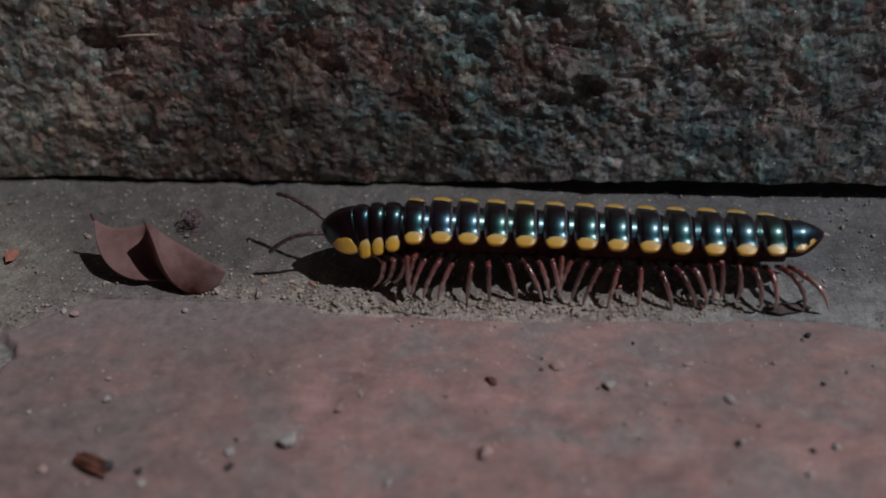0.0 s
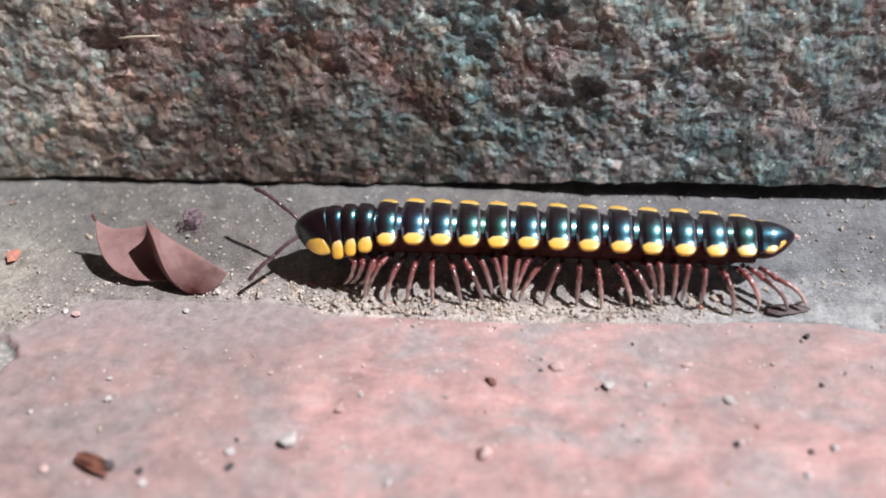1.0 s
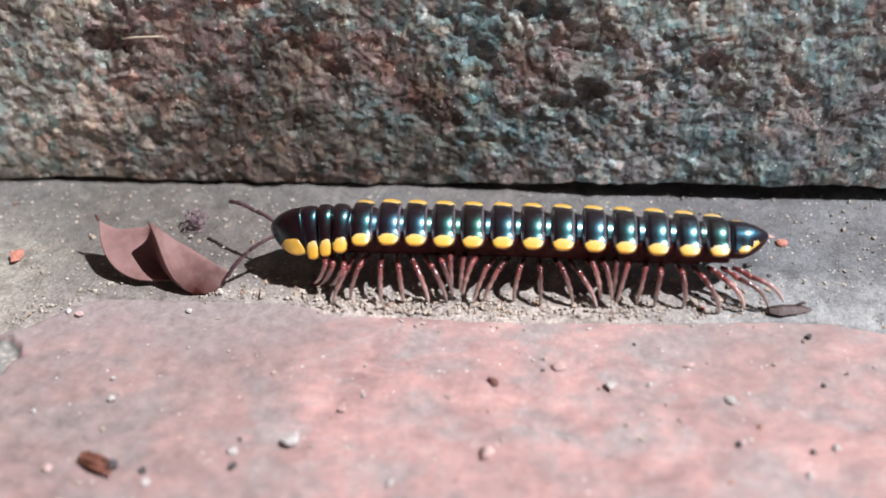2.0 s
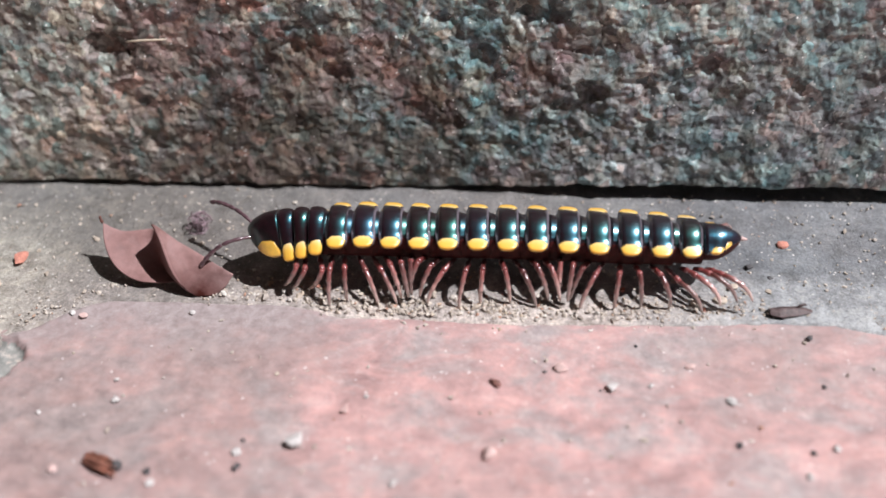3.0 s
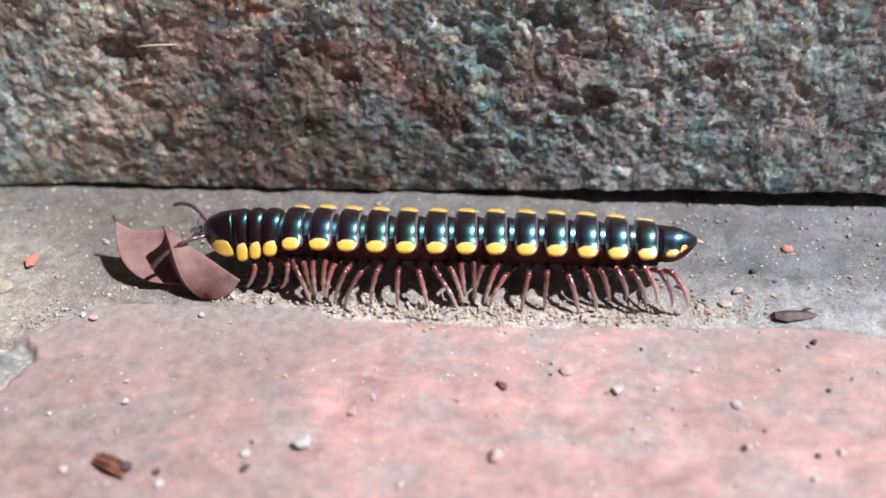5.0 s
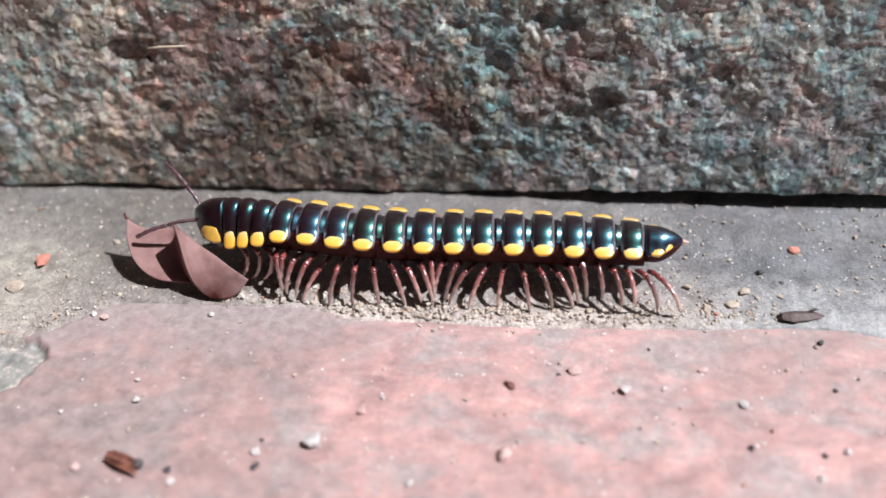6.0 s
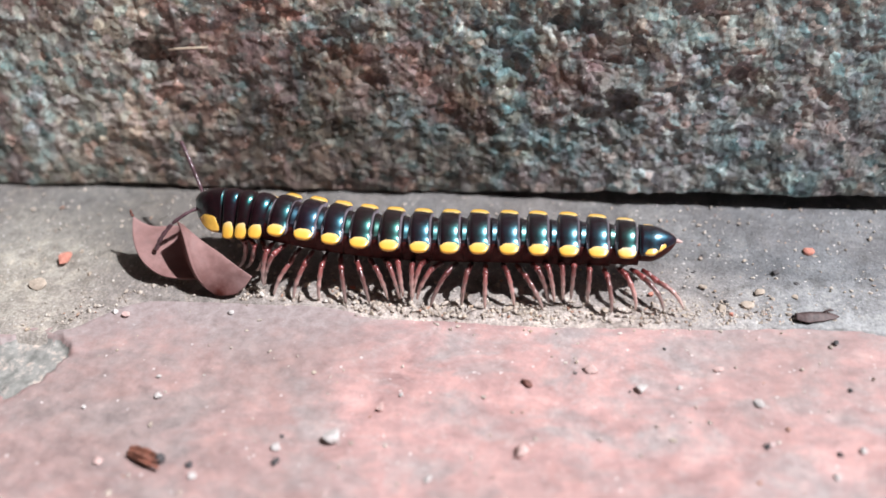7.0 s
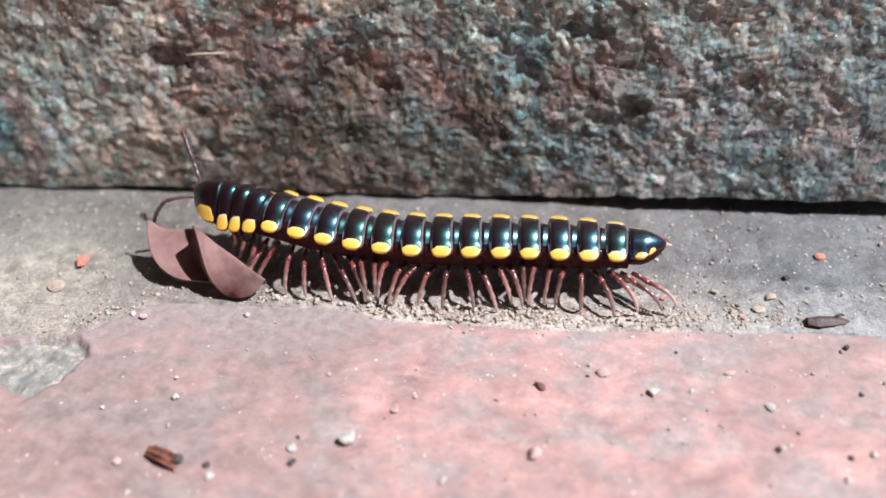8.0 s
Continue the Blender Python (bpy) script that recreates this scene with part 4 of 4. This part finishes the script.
def build_husk():
    """A shredded brown seed husk with a dark and a pale end."""
    ground = float(slab_height(np.array(-23.3), np.array(-17.1)))
    thing = new("seed_husk")
    thing.matrix_basis = pose(-23.3 * MM, -17.1 * MM, ground * MM, 0, 0, -14)
    for name, x0, y0, long, wide, turn, seed in (("husk", -0.15, 0.22, 1.6, 0.46, -6, 121), ("husk_flap", 0.1, -0.42, 1.75, 0.28, -10, 131)):
        u, v = np.meshgrid(np.linspace(-1, 1, 22), np.linspace(-1, 1, 10))
        rag = 1 + 0.5 * fbm(2.2 * u, 0.3 * v, 0.7, 3, 0.6, seed)
        a, b = long * u, wide * v * (1 - 0.55 * u * u) * rag
        c, d = math.cos(radians(turn)), math.sin(radians(turn))
        z = 0.12 + 0.42 * v * v * (1 - 0.5 * u * u) + 0.28 * np.abs(fbm(a, b, 0.9, 3, 0.6, seed + 3)) + 0.08 * (1 + u)
        piece = part(name, grid_mesh(name, np.stack([x0 + a * c - b * d, y0 + a * d + b * c, np.maximum(z, 0.02)], -1), HUSK), thing)
        mod = piece.modifiers.new("thickness", "SOLIDIFY")
        mod.thickness, mod.offset = 0.10 * MM, 1.0
    for name, x, y, size, mat, label in (("seed", -1.25, 0.75, 0.26, BROWN, "dark seed"), ("seed", 1.35, 0.25, 0.42, DARK, "dark grey seed")):
        ball = bmesh.new()
        bmesh.ops.create_icosphere(ball, subdivisions=2, radius=size * MM)
        for v in ball.verts:
            v.co *= 1 + 0.25 * noise.noise(v.co * 2500)
        ob = part(name, bm_mesh(name, ball, mat), thing, label)
        ob.location = (x * MM, y * MM, size * 0.8 * MM)
    tagged(thing, "shredded brown seed husk lying on the red floor", "seed husk")


build_grains()
build_tuft()
build_chip()
build_husk()
WHITES = [(18.6, -7.3, 0.62, 1.35), (-7.8, -14.0, 0.85, 1.3), (-12.4, -15.3, 0.5, 1.0), (22.0, -6.9, 0.32, 1.0), (28.7, -8.4, 0.5, 1.3), (36.2, -13.0, 0.4, 1.0), (33.5, -15.8, 0.38, 1.0), (-24.9, -8.0, 0.33, 1.0), (-24.3, -10.3, 0.42, 1.4), (-30.6, -11.9, 0.33, 1.0), (0.7, -17.9, 0.4, 1.0), (-2.5, -9.0, 0.28, 1.0), (-18.7, -18.6, 0.45, 1.2), (-31.9, 0.0, 0.4, 1.0), (-20.4, 0.5, 0.36, 1.0)]
PINKS = [(14.4, -5.3, 0.62, 1.4), (8.1, -14.6, 0.7, 1.2), (-4.2, -10.6, 0.5, 1.6), (-30.6, -0.4, 0.45, 1.0), (-27.2, -17.5, 0.5, 1.1), (25.8, -4.5, 0.4, 1.8)]
DARKS = [(32.9, 8.4, 0.55, 1.1), (36.8, -0.9, 0.42, 1.2), (21.1, -2.3, 0.25, 1.0), (36.7, -6.5, 0.36, 1.0), (28.5, -13.1, 0.4, 1.2), (34.3, -13.5, 0.36, 1.0), (-12.2, -16.8, 0.5, 1.2), (-12.2, -14.2, 0.3, 1.0), (-19.4, -17.4, 0.45, 1.2), (34.7, 7.0, 0.42, 1.2), (26.1, 10.9, 0.36, 1.2), (25.1, 8.5, 0.22, 1.0), (27.6, 4.1, 0.32, 1.4), (12.9, -5.7, 0.28, 1.0), (17.6, -7.6, 0.2, 1.0)]
REDS = [(36.9, 12.0, 0.62, 1.1), (-40.0, 7.4, 0.95, 1.2), (27.8, 2.4, 0.35, 1.2), (-9.0, 4.6, 0.3, 1.6), (20.5, 4.9, 0.35, 1.2)]
TANS = [(32.1, 4.8, 0.45, 1.1), (27.9, 12.6, 0.3, 1.4), (-22.0, 10.6, 0.5, 1.2), (-6.0, 3.6, 0.7, 1.5), (-10.5, 3.0, 0.6, 1.2), (6.5, 2.2, 0.7, 1.6), (1.5, 2.6, 0.55, 1.3), (16.0, 2.4, 0.6, 1.2), (23.5, 2.0, 0.55, 1.4), (29.4, 3.6, 0.9, 1.4), (31.0, 5.6, 0.75, 1.3), (27.0, 3.2, 0.7, 1.5), (34.2, 5.0, 0.6, 1.2), (25.6, 6.2, 0.5, 1.5), (-41.2, 3.4, 1.3, 1.2), (-36.5, 5.4, 0.5, 1.3), (-38.6, 8.9, 0.45, 1.3), (-33.2, 10.8, 0.5, 1.4)]
for i, (row, mat, name, label) in enumerate([(WHITES, WHITE, "pebble", "small white stone chip lying on the ground"), (PINKS, PINK, "pebble", "small pinkish stone chip lying on the floor"), (DARKS, DARK, "crumb", "tiny dark crumb of dirt on the ground"), (REDS, BRICKRED, "crumb", "brick red crumb lying on the cement"), (TANS, TAN, "pebble", "tan grit stone lying on the dusty cement")]):
    for j, (x, y, size, long) in enumerate(row):
        tagged(pebble(name, x, y, size * (0.85 if mat is DARK else 0.65 if mat is TAN else 1.0), mat, label, name, 0.62, long, 37 * j + 11 * i, None, 40 * i + j), group=f"{label.split()[1]} {name}s")
pebble("crumb", 8.5, -7.2, 0.5, BROWN, "reddish brown crumb lying on the floor", "crumb", 0.6, 1.6, -30, None, 300)

straw = new("straw", tube_mesh("straw", [(-2.1, 0, 0), (-0.7, 0.05, 0.12), (0.8, 0, 0.22), (2.1, 0.05, 0.28)], [0.10, 0.14, 0.13, 0.07], STRAW, 6))
straw.location = (-27.3 * MM, 22.0 * MM, 16.8 * MM)
tagged(straw, "thin pale straw caught on the stone face", "straw")


# ---- what moves ----
def motions():
    times = [0.25 * i for i in range(33)]
    thing = PARTS["thing"]
    walk(thing, [(t, pose(front_x(t) * MM, BASE_Y * MM, 0)) for t in times])
    for k, ring in enumerate(PARTS["rings"]):
        walk(ring, [(t, ring_pose(S_AT[k], t)) for t in times])
    walk(PARTS["head"], [(t, ring_pose(-1.0, t) @ pose(0, 0, -1.3 * MM)) for t in times])
    for leg, low, k, x, side in LEGS:
        rows = [(0.2 * i, *leg_poses(k, x, side, 0.2 * i)) for i in range(41)]
        walk(leg, [(t, upper) for t, upper, _ in rows])
        walk(low, [(t, lower) for t, _, lower in rows])
    for side, (low, high), tips in zip((-1, 1), PARTS["feelers"], (NEAR_TIP, FAR_TIP)):
        rows = [(t, *feeler_poses(side, Vector(tip), t)) for t, tip in tips]
        walk(low, [(t, a) for t, a, _ in rows])
        walk(high, [(t, b) for t, _, b in rows])
    at = PARTS["leaf_at"]
    pushed = [(0.0, 0.0, 0.0, 0, 0), (3.5, 0.0, 0.0, 0, 0), (4.5, -0.05, 0.1, 1, -3), (5.5, -0.05, 0.2, 1, -4), (6.0, -0.1, 0.3, 1, -5), (6.5, -1.0, 0.4, 1, -5), (7.0, -1.65, 0.45, 1, -5), (7.5, -1.75, 0.45, 1, -5), (8.0, -1.9, 0.45, 1, -5)]
    walk(PARTS["leaf"], [(t, pose((at.x + dx) * MM, at.y * MM, dz * MM, 0, ry, rz)) for t, dx, dz, ry, rz in pushed])


motions()
